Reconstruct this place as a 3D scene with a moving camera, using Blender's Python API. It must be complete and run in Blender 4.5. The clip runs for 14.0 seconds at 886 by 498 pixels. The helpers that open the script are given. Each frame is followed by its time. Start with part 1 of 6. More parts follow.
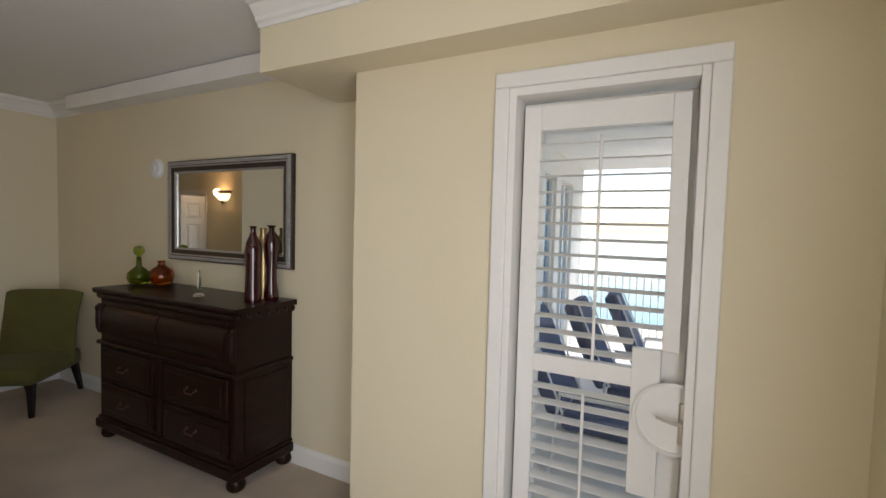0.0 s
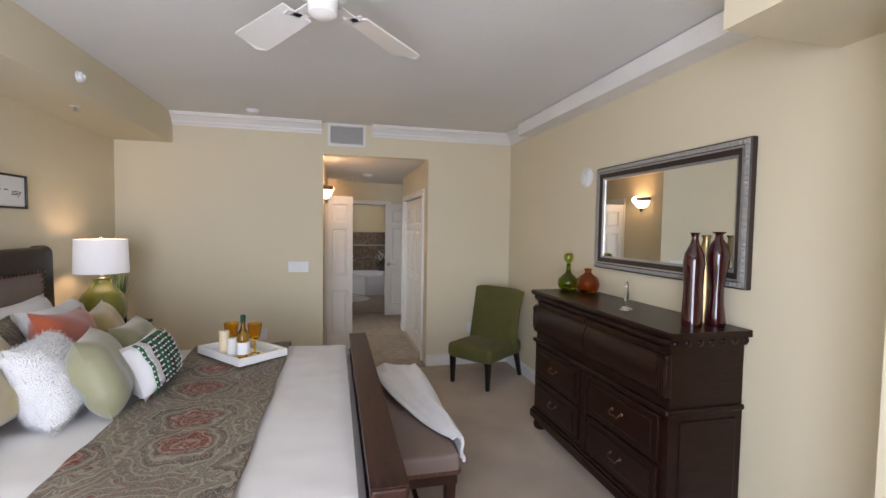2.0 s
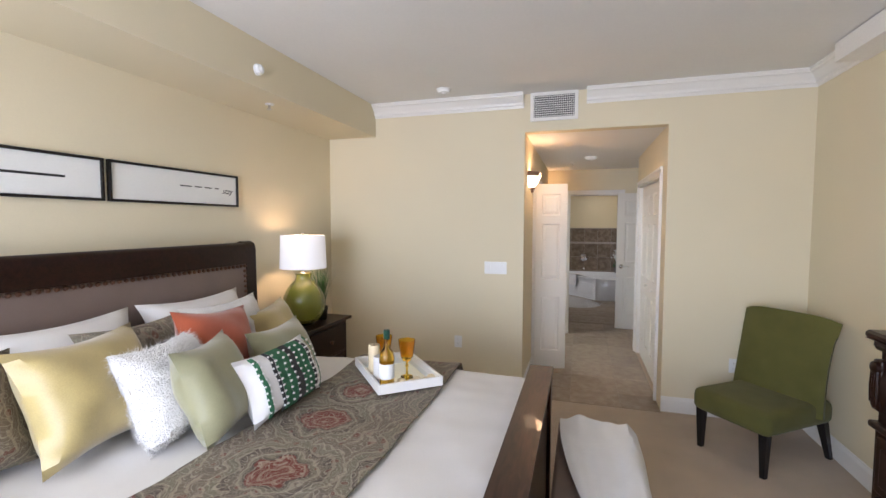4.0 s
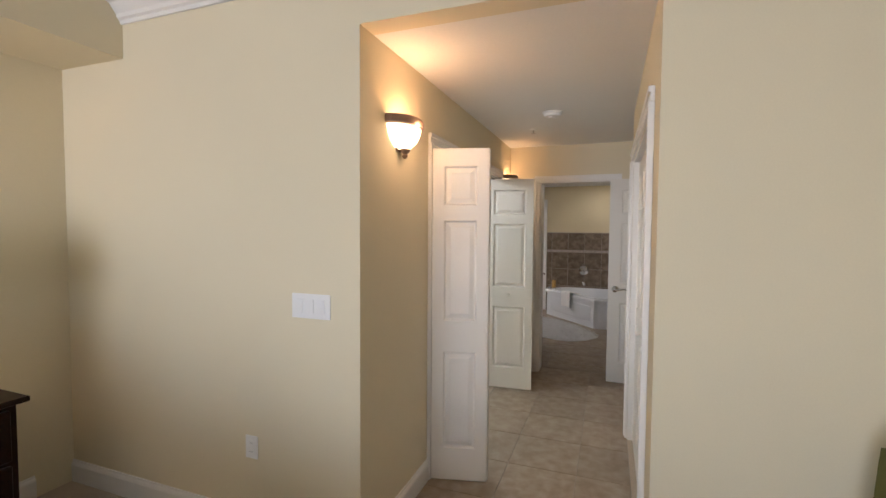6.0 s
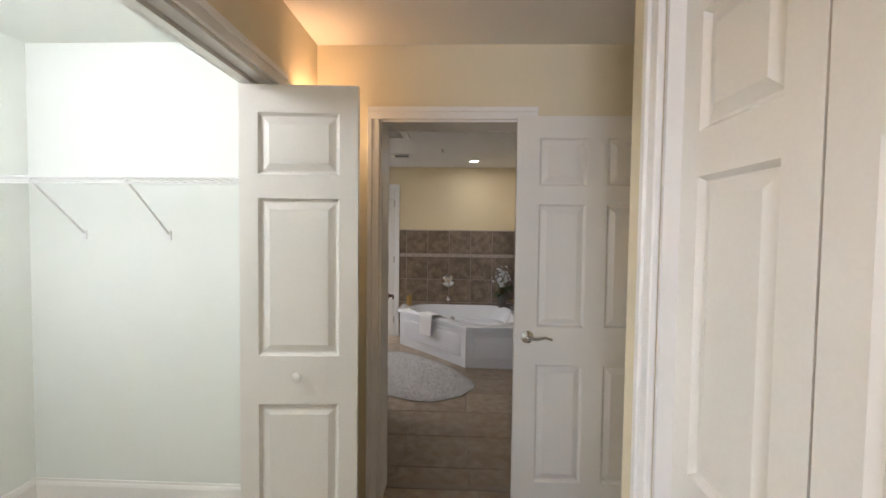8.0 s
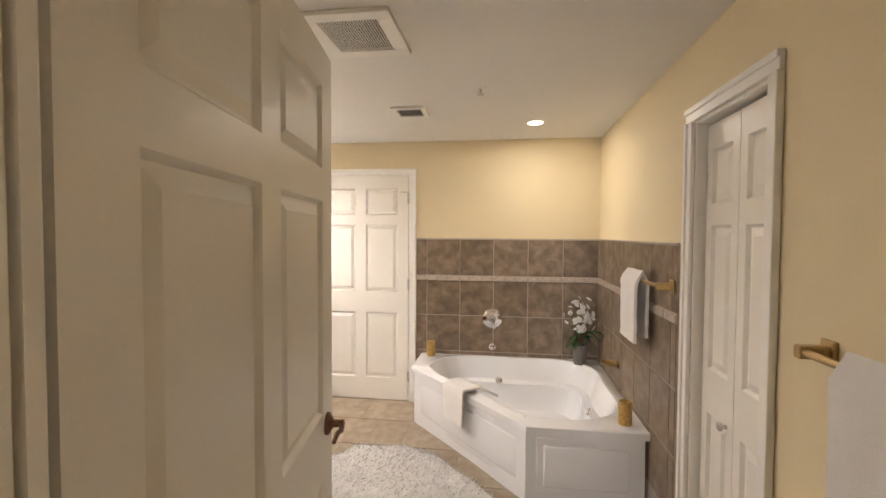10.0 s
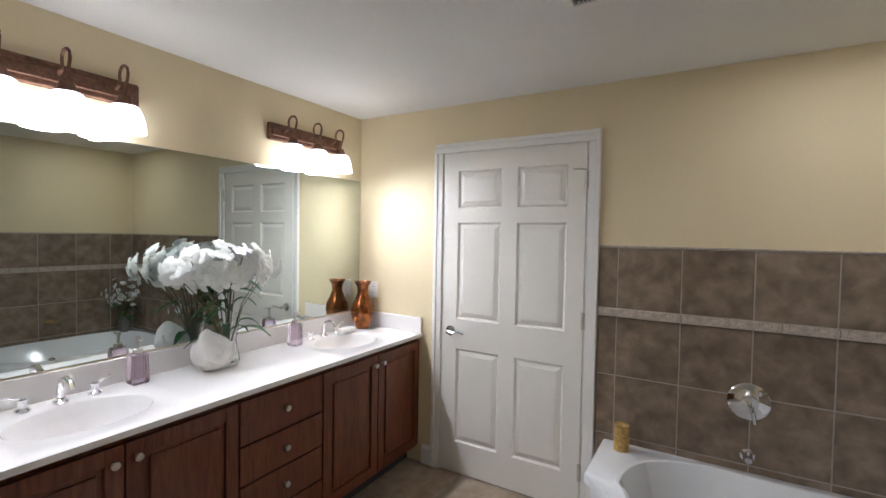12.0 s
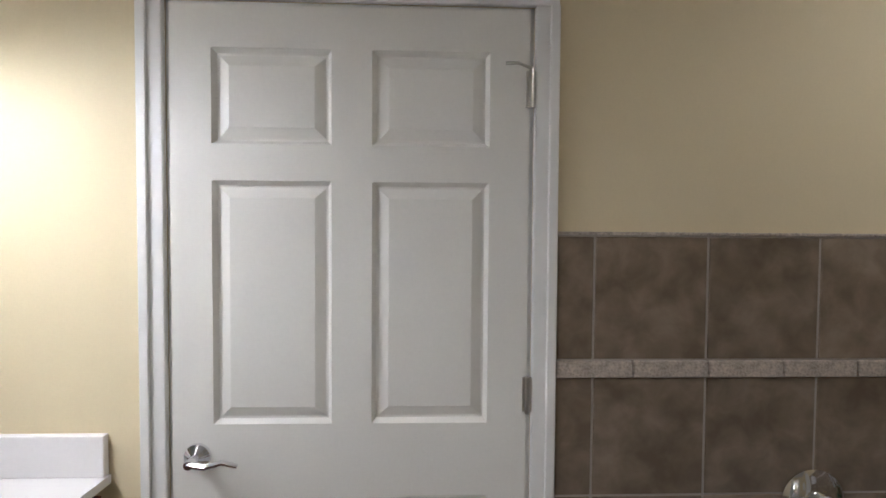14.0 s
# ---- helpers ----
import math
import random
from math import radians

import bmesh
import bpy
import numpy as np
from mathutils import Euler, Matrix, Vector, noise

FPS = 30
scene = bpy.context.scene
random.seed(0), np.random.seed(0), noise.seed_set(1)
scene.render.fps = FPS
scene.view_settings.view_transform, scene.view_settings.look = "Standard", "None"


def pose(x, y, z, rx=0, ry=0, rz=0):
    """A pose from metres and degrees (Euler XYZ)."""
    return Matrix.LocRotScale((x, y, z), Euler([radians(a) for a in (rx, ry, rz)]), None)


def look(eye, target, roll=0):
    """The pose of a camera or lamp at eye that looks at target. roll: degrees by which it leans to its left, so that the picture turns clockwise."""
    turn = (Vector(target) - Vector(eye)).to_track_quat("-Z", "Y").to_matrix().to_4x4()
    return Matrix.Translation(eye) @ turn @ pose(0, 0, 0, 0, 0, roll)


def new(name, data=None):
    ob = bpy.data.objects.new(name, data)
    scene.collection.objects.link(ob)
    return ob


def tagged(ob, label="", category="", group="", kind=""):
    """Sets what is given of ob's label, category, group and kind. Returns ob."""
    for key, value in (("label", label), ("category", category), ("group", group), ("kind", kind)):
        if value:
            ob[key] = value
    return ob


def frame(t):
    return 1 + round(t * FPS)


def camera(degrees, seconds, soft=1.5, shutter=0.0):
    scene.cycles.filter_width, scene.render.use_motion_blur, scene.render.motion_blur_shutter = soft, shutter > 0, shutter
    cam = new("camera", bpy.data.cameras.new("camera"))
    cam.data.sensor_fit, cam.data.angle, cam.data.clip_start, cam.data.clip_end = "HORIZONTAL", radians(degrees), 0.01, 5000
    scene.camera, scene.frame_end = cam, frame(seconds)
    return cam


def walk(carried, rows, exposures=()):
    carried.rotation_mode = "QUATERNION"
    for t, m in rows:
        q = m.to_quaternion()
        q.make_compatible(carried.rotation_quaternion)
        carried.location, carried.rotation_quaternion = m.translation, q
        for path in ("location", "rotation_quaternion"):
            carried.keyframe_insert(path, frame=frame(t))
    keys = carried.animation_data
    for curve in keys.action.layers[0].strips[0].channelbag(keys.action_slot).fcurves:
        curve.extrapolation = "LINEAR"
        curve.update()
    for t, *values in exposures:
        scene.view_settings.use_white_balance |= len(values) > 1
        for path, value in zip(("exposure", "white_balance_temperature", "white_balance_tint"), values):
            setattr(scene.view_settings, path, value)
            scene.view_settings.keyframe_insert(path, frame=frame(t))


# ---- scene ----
cam = camera(89.6, 14.0)
PATH = [
    (0, (0.431, 1.685, 1.652), (-0.487, 3.459, 1.552), 1.5),
    (0.5, (0.372, 1.742, 1.641), (-0.939, 3.25, 1.543), 1.3),
    (1, (0.321, 1.804, 1.641), (-1.292, 2.983, 1.542), 1.1),
    (1.5, (0.191, 1.835, 1.638), (-1.628, 2.66, 1.535), 0.9),
    (2, (-0.013, 1.839, 1.629), (-1.954, 2.31, 1.534), 0.9),
    (2.5, (-0.23, 1.863, 1.616), (-2.222, 2.007, 1.524), 0.7),
    (5, (-1.975, 2.552, 1.577), (-3.816, 1.779, 1.471), 0.2),
    (5.5, (-2.687, 2.7, 1.557), (-4.525, 1.918, 1.46), 0.3),
    (6, (-3.399, 2.733, 1.541), (-5.271, 2.034, 1.45), 0.4),
    (6.5, (-4.116, 2.649, 1.534), (-6.05, 2.149, 1.436), 0.6),
    (7, (-4.757, 2.565, 1.501), (-6.738, 2.302, 1.412), 0.7),
    (7.5, (-5.341, 2.486, 1.473), (-7.338, 2.411, 1.391), 0.7),
    (10, (-8.146, 2.402, 1.519), (-10.126, 2.125, 1.454), 0.3),
    (10.5, (-8.646, 2.331, 1.531), (-10.587, 1.853, 1.464), 0.5),
    (11, (-9.058, 2.336, 1.534), (-10.936, 1.65, 1.467), 0.8),
    (11.5, (-9.336, 2.191, 1.534), (-11.133, 1.317, 1.471), 0.9),
    (12, (-9.595, 2.102, 1.525), (-11.318, 1.088, 1.463), 1.0),
    (12.5, (-9.87, 1.983, 1.515), (-11.593, 0.971, 1.447), 1.0),
    (13, (-10.199, 1.712, 1.492), (-11.993, 0.83, 1.424), 0.9),
    (13.5, (-10.579, 1.451, 1.477), (-12.511, 0.94, 1.401), 0.8),
    (14, (-10.949, 1.285, 1.473), (-12.947, 1.353, 1.414), 0.4),
]
walk(cam, [(t, look(eye, target, roll)) for t, eye, target, roll in PATH], exposures=[(0, 0.66, 6250, 15), (0.5, 0.78, 6000, 15), (1, 0.82, 5750, 16), (1.5, 1.25, 5700, 17), (2.5, 1.75, 5800, 19), (5, 2.15, 5600, 17), (6.5, 1.75, 6200, 20), (7, 1.7, 6400, 23), (7.5, 1.9, 5700, 17), (10, 3.1, 6700, 20), (11, 2.7, 5900, 16), (12.5, 2.05, 5500, 15), (14, 1.9, 5500, 15)])

# ---- light ----
world = bpy.data.worlds.new("world")
scene.world = world
world.use_nodes = True
sky = world.node_tree.nodes.new("ShaderNodeTexSky")
sky.sky_type, sky.sun_disc, sky.sun_elevation, sky.sun_rotation = "NISHITA", False, radians(48), radians(-20)
world.node_tree.links.new(sky.outputs[0], world.node_tree.nodes["Background"].inputs[0])
world.node_tree.nodes["Background"].inputs[1].default_value = 0.15


def lamp(name, kind, m, power, colour=(1, 1, 1), **kw):
    d = bpy.data.lights.new(name, kind)
    d.energy, d.color = power, colour
    if kind == "AREA":
        d.shape, d.size, d.size_y = "RECTANGLE", kw["w"], kw["h"]
    elif kind == "SUN":
        d.angle = radians(kw["angle"])
    else:
        d.shadow_soft_size = kw["r"]
        if kind == "SPOT":
            d.spot_size, d.spot_blend = radians(165), 0.7
    o = new(name, d)
    o.matrix_world = m
    return o


lamp("sun", "SUN", look((2, 9, 12), (0, 3, 0)), 4.5, (1, 0.96, 0.88), angle=0.5)
# area lamp standing in for daylight, in an assumed, unseen east window opening
lamp("unseen_window_daylight", "AREA", look((1.06, 1.05, 1.35), (-2, 1.05, 1.7)), 39, (0.92, 0.95, 1.0), w=1.9, h=1.9)
WARM = (1.0, 0.72, 0.42)
lamp("sconce_bulb", "POINT", pose(-5.49, 1.82, 2.06), 2.0, (1, 0.58, 0.27), r=0.05)
lamp("hall_wall_bulb", "POINT", pose(-8.02, 1.80, 2.06), 0.45, (1, 0.60, 0.30), r=0.05)
lamp("bedside_bulb", "POINT", pose(-4.22, 0.02, 1.36), 1.0, (1, 0.66, 0.36), r=0.05)
lamp("closet_bulb", "POINT", pose(-6.9, 0.85, 2.25), 7.5, (1.0, 0.99, 0.94), r=0.12)
for bx in (-11.56, -10.32):
    for dx in (-0.19, 0.0, 0.19):
        lamp("vanity_bulb", "SPOT", look((bx + dx, 0.05, 1.935), (bx + dx, 1.45, 1.25)), 3.4, (1, 0.96, 0.89), r=0.035)
lamp("can_bulb", "AREA", look((-11.516, 2.612, 2.338), (-11.516, 2.613, 0)), 0.75, (1, 0.93, 0.80), w=0.09, h=0.09)

# ---- materials ----


def mat(name, c, rough=0.6, metal=0.0, var=0.08, scale=6.0, fine=90.0, bump=0.15, dist=0.002, spec=0.5, coat=0.0, glow=0.0, trans=0.0, ior=1.45, sheen=0.0):
    m = bpy.data.materials.new(name)
    m.use_nodes = True
    nt = m.node_tree
    N, K = nt.nodes, nt.links
    b = N["Principled BSDF"]
    b.inputs["Roughness"].default_value, b.inputs["Metallic"].default_value = rough, metal
    b.inputs["Specular IOR Level"].default_value, b.inputs["Coat Weight"].default_value = spec, coat
    b.inputs["Transmission Weight"].default_value, b.inputs["IOR"].default_value = trans, ior
    b.inputs["Sheen Weight"].default_value = sheen
    tc = N.new("ShaderNodeTexCoord")
    n1, n2 = N.new("ShaderNodeTexNoise"), N.new("ShaderNodeTexNoise")
    n1.inputs["Scale"].default_value, n1.inputs["Detail"].default_value = scale, 4
    n2.inputs["Scale"].default_value, n2.inputs["Detail"].default_value = fine, 3
    add = N.new("ShaderNodeMath")
    add.operation = "ADD"
    ramp = N.new("ShaderNodeValToRGB")
    ramp.color_ramp.elements[0].position, ramp.color_ramp.elements[1].position = 0.35, 0.65
    ramp.color_ramp.elements[0].color = (*[x * (1 - var) for x in c], 1)
    ramp.color_ramp.elements[1].color = (*[min(1, x * (1 + var)) for x in c], 1)
    half = N.new("ShaderNodeMath")
    half.operation, half.inputs[1].default_value = "MULTIPLY", 0.5
    K.new(tc.outputs["Object"], n1.inputs["Vector"])
    K.new(tc.outputs["Object"], n2.inputs["Vector"])
    K.new(n1.outputs["Fac"], add.inputs[0])
    K.new(n2.outputs["Fac"], add.inputs[1])
    K.new(add.outputs[0], half.inputs[0])
    K.new(half.outputs[0], ramp.inputs["Fac"])
    K.new(ramp.outputs["Color"], b.inputs["Base Color"])
    if bump:
        bp = N.new("ShaderNodeBump")
        bp.inputs["Strength"].default_value, bp.inputs["Distance"].default_value = bump, dist
        K.new(n2.outputs["Fac"], bp.inputs["Height"])
        K.new(bp.outputs[0], b.inputs["Normal"])
    if glow:
        b.inputs["Emission Color"].default_value, b.inputs["Emission Strength"].default_value = (*c, 1), glow
    return m


def wood(name, c1, c2, rough=0.3, scale=(14, 2.2, 14), coat=0.3):
    m = mat(name, c1, rough, spec=0.25, coat=coat, var=0.1, bump=0)
    nt = m.node_tree
    N, K = nt.nodes, nt.links
    b = N["Principled BSDF"]
    tc, mp, n = N.new("ShaderNodeTexCoord"), N.new("ShaderNodeMapping"), N.new("ShaderNodeTexNoise")
    mp.inputs["Scale"].default_value = scale
    n.inputs["Scale"].default_value, n.inputs["Detail"].default_value, n.inputs["Distortion"].default_value = 3.0, 8, 1.2
    r = N.new("ShaderNodeValToRGB")
    r.color_ramp.elements[0].position, r.color_ramp.elements[1].position = 0.3, 0.7
    r.color_ramp.elements[0].color, r.color_ramp.elements[1].color = (*c1, 1), (*c2, 1)
    bp = N.new("ShaderNodeBump")
    bp.inputs["Strength"].default_value, bp.inputs["Distance"].default_value = 0.08, 0.001
    K.new(tc.outputs["Object"], mp.inputs[0])
    K.new(mp.outputs[0], n.inputs["Vector"])
    K.new(n.outputs["Fac"], r.inputs[0])
    K.new(n.outputs["Fac"], bp.inputs["Height"])
    K.new(r.outputs[0], b.inputs["Base Color"])
    K.new(bp.outputs[0], b.inputs["Normal"])
    return m


def glassy(name, c, rough=0.03, ior=1.45):
    m = mat(name, c, rough, trans=1.0, ior=ior, var=0.03, bump=0)
    return m


def tilemat(name, c1, c2, c3):
    """Mottled ceramic whose shade varies from piece to piece."""
    m = mat(name, c1, 0.42, bump=0.1, dist=0.001)
    nt = m.node_tree
    N, K = nt.nodes, nt.links
    tc, info, off = N.new("ShaderNodeTexCoord"), N.new("ShaderNodeObjectInfo"), N.new("ShaderNodeVectorMath")
    off.operation = "ADD"
    mul = N.new("ShaderNodeMath")
    mul.operation, mul.inputs[1].default_value = "MULTIPLY", 40
    n = N.new("ShaderNodeTexNoise")
    n.inputs["Scale"].default_value, n.inputs["Detail"].default_value, n.inputs["Distortion"].default_value = 12, 8, 0.25
    r = N.new("ShaderNodeValToRGB")
    e = r.color_ramp.elements
    e[0].position, e[0].color = 0.34, (*c1, 1)
    e[1].position, e[1].color = 0.70, (*c3, 1)
    x = e.new(0.52)
    x.color = (*c2, 1)
    hs = N.new("ShaderNodeHueSaturation")
    mr = N.new("ShaderNodeMapRange")
    mr.inputs[3].default_value, mr.inputs[4].default_value = 0.9, 1.12
    K.new(info.outputs["Random"], mul.inputs[0])
    K.new(tc.outputs["Object"], off.inputs[0])
    K.new(mul.outputs[0], off.inputs[1])
    K.new(off.outputs[0], n.inputs["Vector"])
    K.new(n.outputs["Fac"], r.inputs[0])
    K.new(info.outputs["Random"], mr.inputs[0])
    K.new(mr.outputs[0], hs.inputs["Value"])
    K.new(r.outputs[0], hs.inputs["Color"])
    K.new(hs.outputs[0], N["Principled BSDF"].inputs["Base Color"])
    return m


M_WALL = mat("wall paint", (0.735, 0.657, 0.472), 0.75, var=0.02, scale=1.2, fine=160, bump=0.12, dist=0.001, spec=0.3)
M_BATHWALL = mat("bath wall paint", (0.74, 0.63, 0.41), 0.7, var=0.02, scale=1.2, fine=160, bump=0.12, dist=0.001, spec=0.3)
M_CLOSETWALL = mat("closet paint", (0.80, 0.82, 0.77), 0.75, var=0.015, scale=1.2, fine=160, bump=0.1, dist=0.001, spec=0.3)
M_CEIL = mat("ceiling paint", (0.80, 0.79, 0.76), 0.85, var=0.02, scale=2, fine=70, bump=0.35, dist=0.002, spec=0.2)
M_TRIM = mat("white trim", (0.82, 0.80, 0.755), 0.38, var=0.015, scale=3, fine=60, bump=0.03)
M_DOOR = mat("white door paint", (0.80, 0.77, 0.70), 0.36, var=0.02, scale=2, fine=120, bump=0.06, dist=0.0006)
# the strong colour variation imitates patches of shading on the pile
M_CARPET = mat("carpet", (0.50, 0.40, 0.29), 0.97, var=0.24, scale=2.2, fine=420, bump=0.9, dist=0.006, spec=0.1, sheen=0.3)
M_DARK = wood("espresso wood", (0.009, 0.0032, 0.0018), (0.023, 0.0082, 0.0045), 0.30, coat=0.04)
M_FOOT = wood("walnut wood", (0.022, 0.009, 0.006), (0.055, 0.022, 0.014), 0.32, (2.2, 14, 14), coat=0.12)
M_CHERRY = wood("cherry wood", (0.105, 0.032, 0.014), (0.195, 0.062, 0.028), 0.34, (14, 14, 1.6), coat=0.25)
M_LEATHER = mat("taupe leather", (0.19, 0.14, 0.115), 0.48, var=0.08, scale=5, fine=260, bump=0.25, dist=0.001)
M_GREENFAB = mat("olive fabric", (0.105, 0.100, 0.030), 0.92, var=0.14, scale=7, fine=500, bump=0.5, dist=0.001, sheen=0.08, spec=0.15)
M_LINEN = mat("white bedding", (0.70, 0.675, 0.64), 0.88, var=0.03, scale=6, fine=300, bump=0.35, dist=0.002, sheen=0.2)
M_TOWEL = mat("white terry", (0.84, 0.82, 0.79), 0.95, var=0.04, scale=12, fine=420, bump=0.9, dist=0.004, sheen=0.4)
M_FUR = mat("white fur", (0.76, 0.74, 0.71), 0.95, var=0.07, scale=16, fine=160, bump=0.9, dist=0.01, sheen=0.6)
M_YEL = mat("gold satin", (0.42, 0.33, 0.13), 0.40, var=0.12, scale=8, fine=260, bump=0.3, sheen=0.4)
M_SAGE = mat("sage satin", (0.26, 0.25, 0.14), 0.38, var=0.1, scale=8, fine=260, bump=0.3, sheen=0.4)
M_RUST = mat("rust velvet", (0.36, 0.075, 0.024), 0.8, var=0.14, scale=9, fine=200, bump=0.3, sheen=0.5)
M_GRN = mat("green weave", (0.045, 0.15, 0.075), 0.9, var=0.2, scale=20, fine=300, bump=0.6)
M_CHAR = mat("charcoal weave", (0.05, 0.05, 0.05), 0.9, var=0.2, scale=20, fine=300, bump=0.6)
M_CHROME = mat("chrome", (0.82, 0.82, 0.83), 0.08, 1.0, var=0.02, bump=0)
M_NICKEL = mat("brushed nickel", (0.60, 0.57, 0.52), 0.28, 1.0, var=0.04, bump=0)
M_BRASS = mat("aged brass", (0.42, 0.30, 0.14), 0.35, 1.0, var=0.12, scale=30, bump=0)
M_BRONZE = mat("oil-rubbed bronze", (0.16, 0.085, 0.055), 0.42, 0.7, var=0.4, scale=18, fine=80, bump=0.1)
M_TAUPE = mat("taupe bronze", (0.24, 0.15, 0.095), 0.45, 0.15, var=0.15, scale=20, bump=0.05)
M_SILVER = mat("silver leaf", (0.46, 0.45, 0.43), 0.34, 0.55, var=0.12, scale=20, bump=0.15)
M_BLACK = mat("black lacquer", (0.012, 0.010, 0.010), 0.25, var=0.2, bump=0.02)
M_GRAPH = mat("dark slot", (0.03, 0.03, 0.032), 0.7, var=0.1, bump=0.05)
M_MIRROR = mat("mirror silver", (0.86, 0.89, 0.87), 0.005, 1.0, var=0.0, bump=0)
# greenish tint, also darkened in place of the dimmer room side it reflects
M_VMIRROR = mat("greenish mirror silver, darkened for dim reflection", (0.64, 0.69, 0.66), 0.005, 1.0, var=0.0, bump=0)
M_BROWNBAND = mat("dark umber lacquer", (0.035, 0.022, 0.018), 0.28, var=0.2, bump=0.02)
# the shade among the vent louvres is put into this grey
M_LOUVRE = mat("shaded grey louvre", (0.16, 0.16, 0.16), 0.6, var=0.1, bump=0)
M_PORC = mat("white acrylic", (0.82, 0.83, 0.84), 0.10, var=0.01, bump=0, coat=0.5)
M_COUNTER = mat("white cultured marble", (0.84, 0.81, 0.79), 0.14, var=0.015, scale=5, bump=0, coat=0.3)
M_SHADE = mat("drum shade linen", (0.90, 0.86, 0.82), 0.9, var=0.02, fine=300, bump=0.3, glow=0.08)
M_GLOW = mat("lit frosted glass", (1.0, 0.96, 0.90), 0.4, var=0.0, bump=0, glow=1.2)
M_SGLOW = mat("lit alabaster glass", (1.0, 0.68, 0.36), 0.4, var=0.06, bump=0, glow=2.0)
M_CANGLOW = mat("lit downlight", (1.0, 0.93, 0.82), 0.4, var=0.0, bump=0, glow=4)
M_WGLOW = mat("lit closet diffuser", (0.92, 1.0, 0.98), 0.4, var=0.0, bump=0, glow=1.6)
M_GREENGL = glassy("green glass", (0.36, 0.46, 0.03))
M_LAMPGL = mat("olive glazed glass", (0.27, 0.29, 0.04), 0.05, var=0.06, scale=3, bump=0, coat=0.8, trans=0.45)
M_AMBERGL = glassy("amber glass", (0.66, 0.26, 0.02))
M_REDGL = mat("oxblood glazed glass", (0.032, 0.003, 0.004), 0.05, var=0.3, bump=0, coat=0.8)
M_GOLDGL = glassy("golden glass", (0.94, 0.60, 0.04))
M_BOTTLEGL = glassy("honey glass", (0.78, 0.48, 0.05))
M_CLEAR = glassy("clear glass", (0.95, 0.97, 0.96))
M_LILAC = glassy("smoky lilac glass", (0.62, 0.52, 0.60))
M_WAX = mat("ivory wax", (0.72, 0.60, 0.38), 0.5, var=0.06, bump=0.1)
M_CANDLE = mat("speckled gold wax", (0.45, 0.28, 0.08), 0.5, var=0.5, scale=60, fine=200, bump=0.2)
M_PAPER = mat("label paper", (0.80, 0.80, 0.77), 0.7, var=0.02, bump=0)
M_LEAF = mat("green leaf", (0.035, 0.10, 0.025), 0.5, var=0.35, scale=20, bump=0.1)
M_GRASS = mat("grass blade", (0.05, 0.12, 0.03), 0.55, var=0.4, scale=30, bump=0)
M_PETAL = mat("white petal", (0.74, 0.75, 0.71), 0.6, var=0.04, scale=30, bump=0.05)
M_STEM = mat("brown stem", (0.10, 0.085, 0.03), 0.7, var=0.3, bump=0.1)
M_POT = mat("grey pot", (0.15, 0.135, 0.12), 0.6, var=0.2, bump=0.2)
M_COPPER = mat("copper lustre glass", (0.27, 0.08, 0.009), 0.09, 0.75, var=0.55, scale=14, fine=30, bump=0, coat=0.6)
M_GROUT = mat("wall grout", (0.42, 0.37, 0.31), 0.9, var=0.1, fine=200, bump=0.3)
M_FGROUT = mat("floor grout", (0.36, 0.31, 0.25), 0.9, var=0.1, fine=200, bump=0.3)
M_TILE = tilemat("brown ceramic", (0.15, 0.107, 0.070), (0.215, 0.16, 0.108), (0.29, 0.225, 0.16))
M_FTILE = tilemat("beige floor ceramic", (0.27, 0.205, 0.14), (0.33, 0.26, 0.185), (0.385, 0.315, 0.235))
M_LISTEL = mat("carved listello", (0.46, 0.39, 0.32), 0.5, var=0.35, scale=45, fine=150, bump=0.6, dist=0.004)
M_NAVY = mat("navy canvas", (0.05, 0.08, 0.17), 0.85, var=0.12, scale=8, fine=300, bump=0.4)
M_STUCCO = mat("white stucco", (0.84, 0.82, 0.78), 0.9, var=0.04, scale=3, fine=120, bump=0.4)
M_BLUEGL = mat("blue window glass", (0.10, 0.26, 0.48), 0.04, var=0.1, bump=0)
M_SAND = mat("sand", (0.62, 0.55, 0.43), 0.95, var=0.1, scale=0.3, fine=8, bump=0.3)
M_SEA = mat("sea", (0.13, 0.30, 0.33), 0.12, var=0.2, scale=0.02, fine=0.4, bump=0.4, dist=0.2)
M_PLASTIC = mat("white plastic", (0.80, 0.80, 0.78), 0.35, var=0.01, bump=0)
M_INK = mat("black ink", (0.02, 0.02, 0.02), 0.7, var=0.02, bump=0)


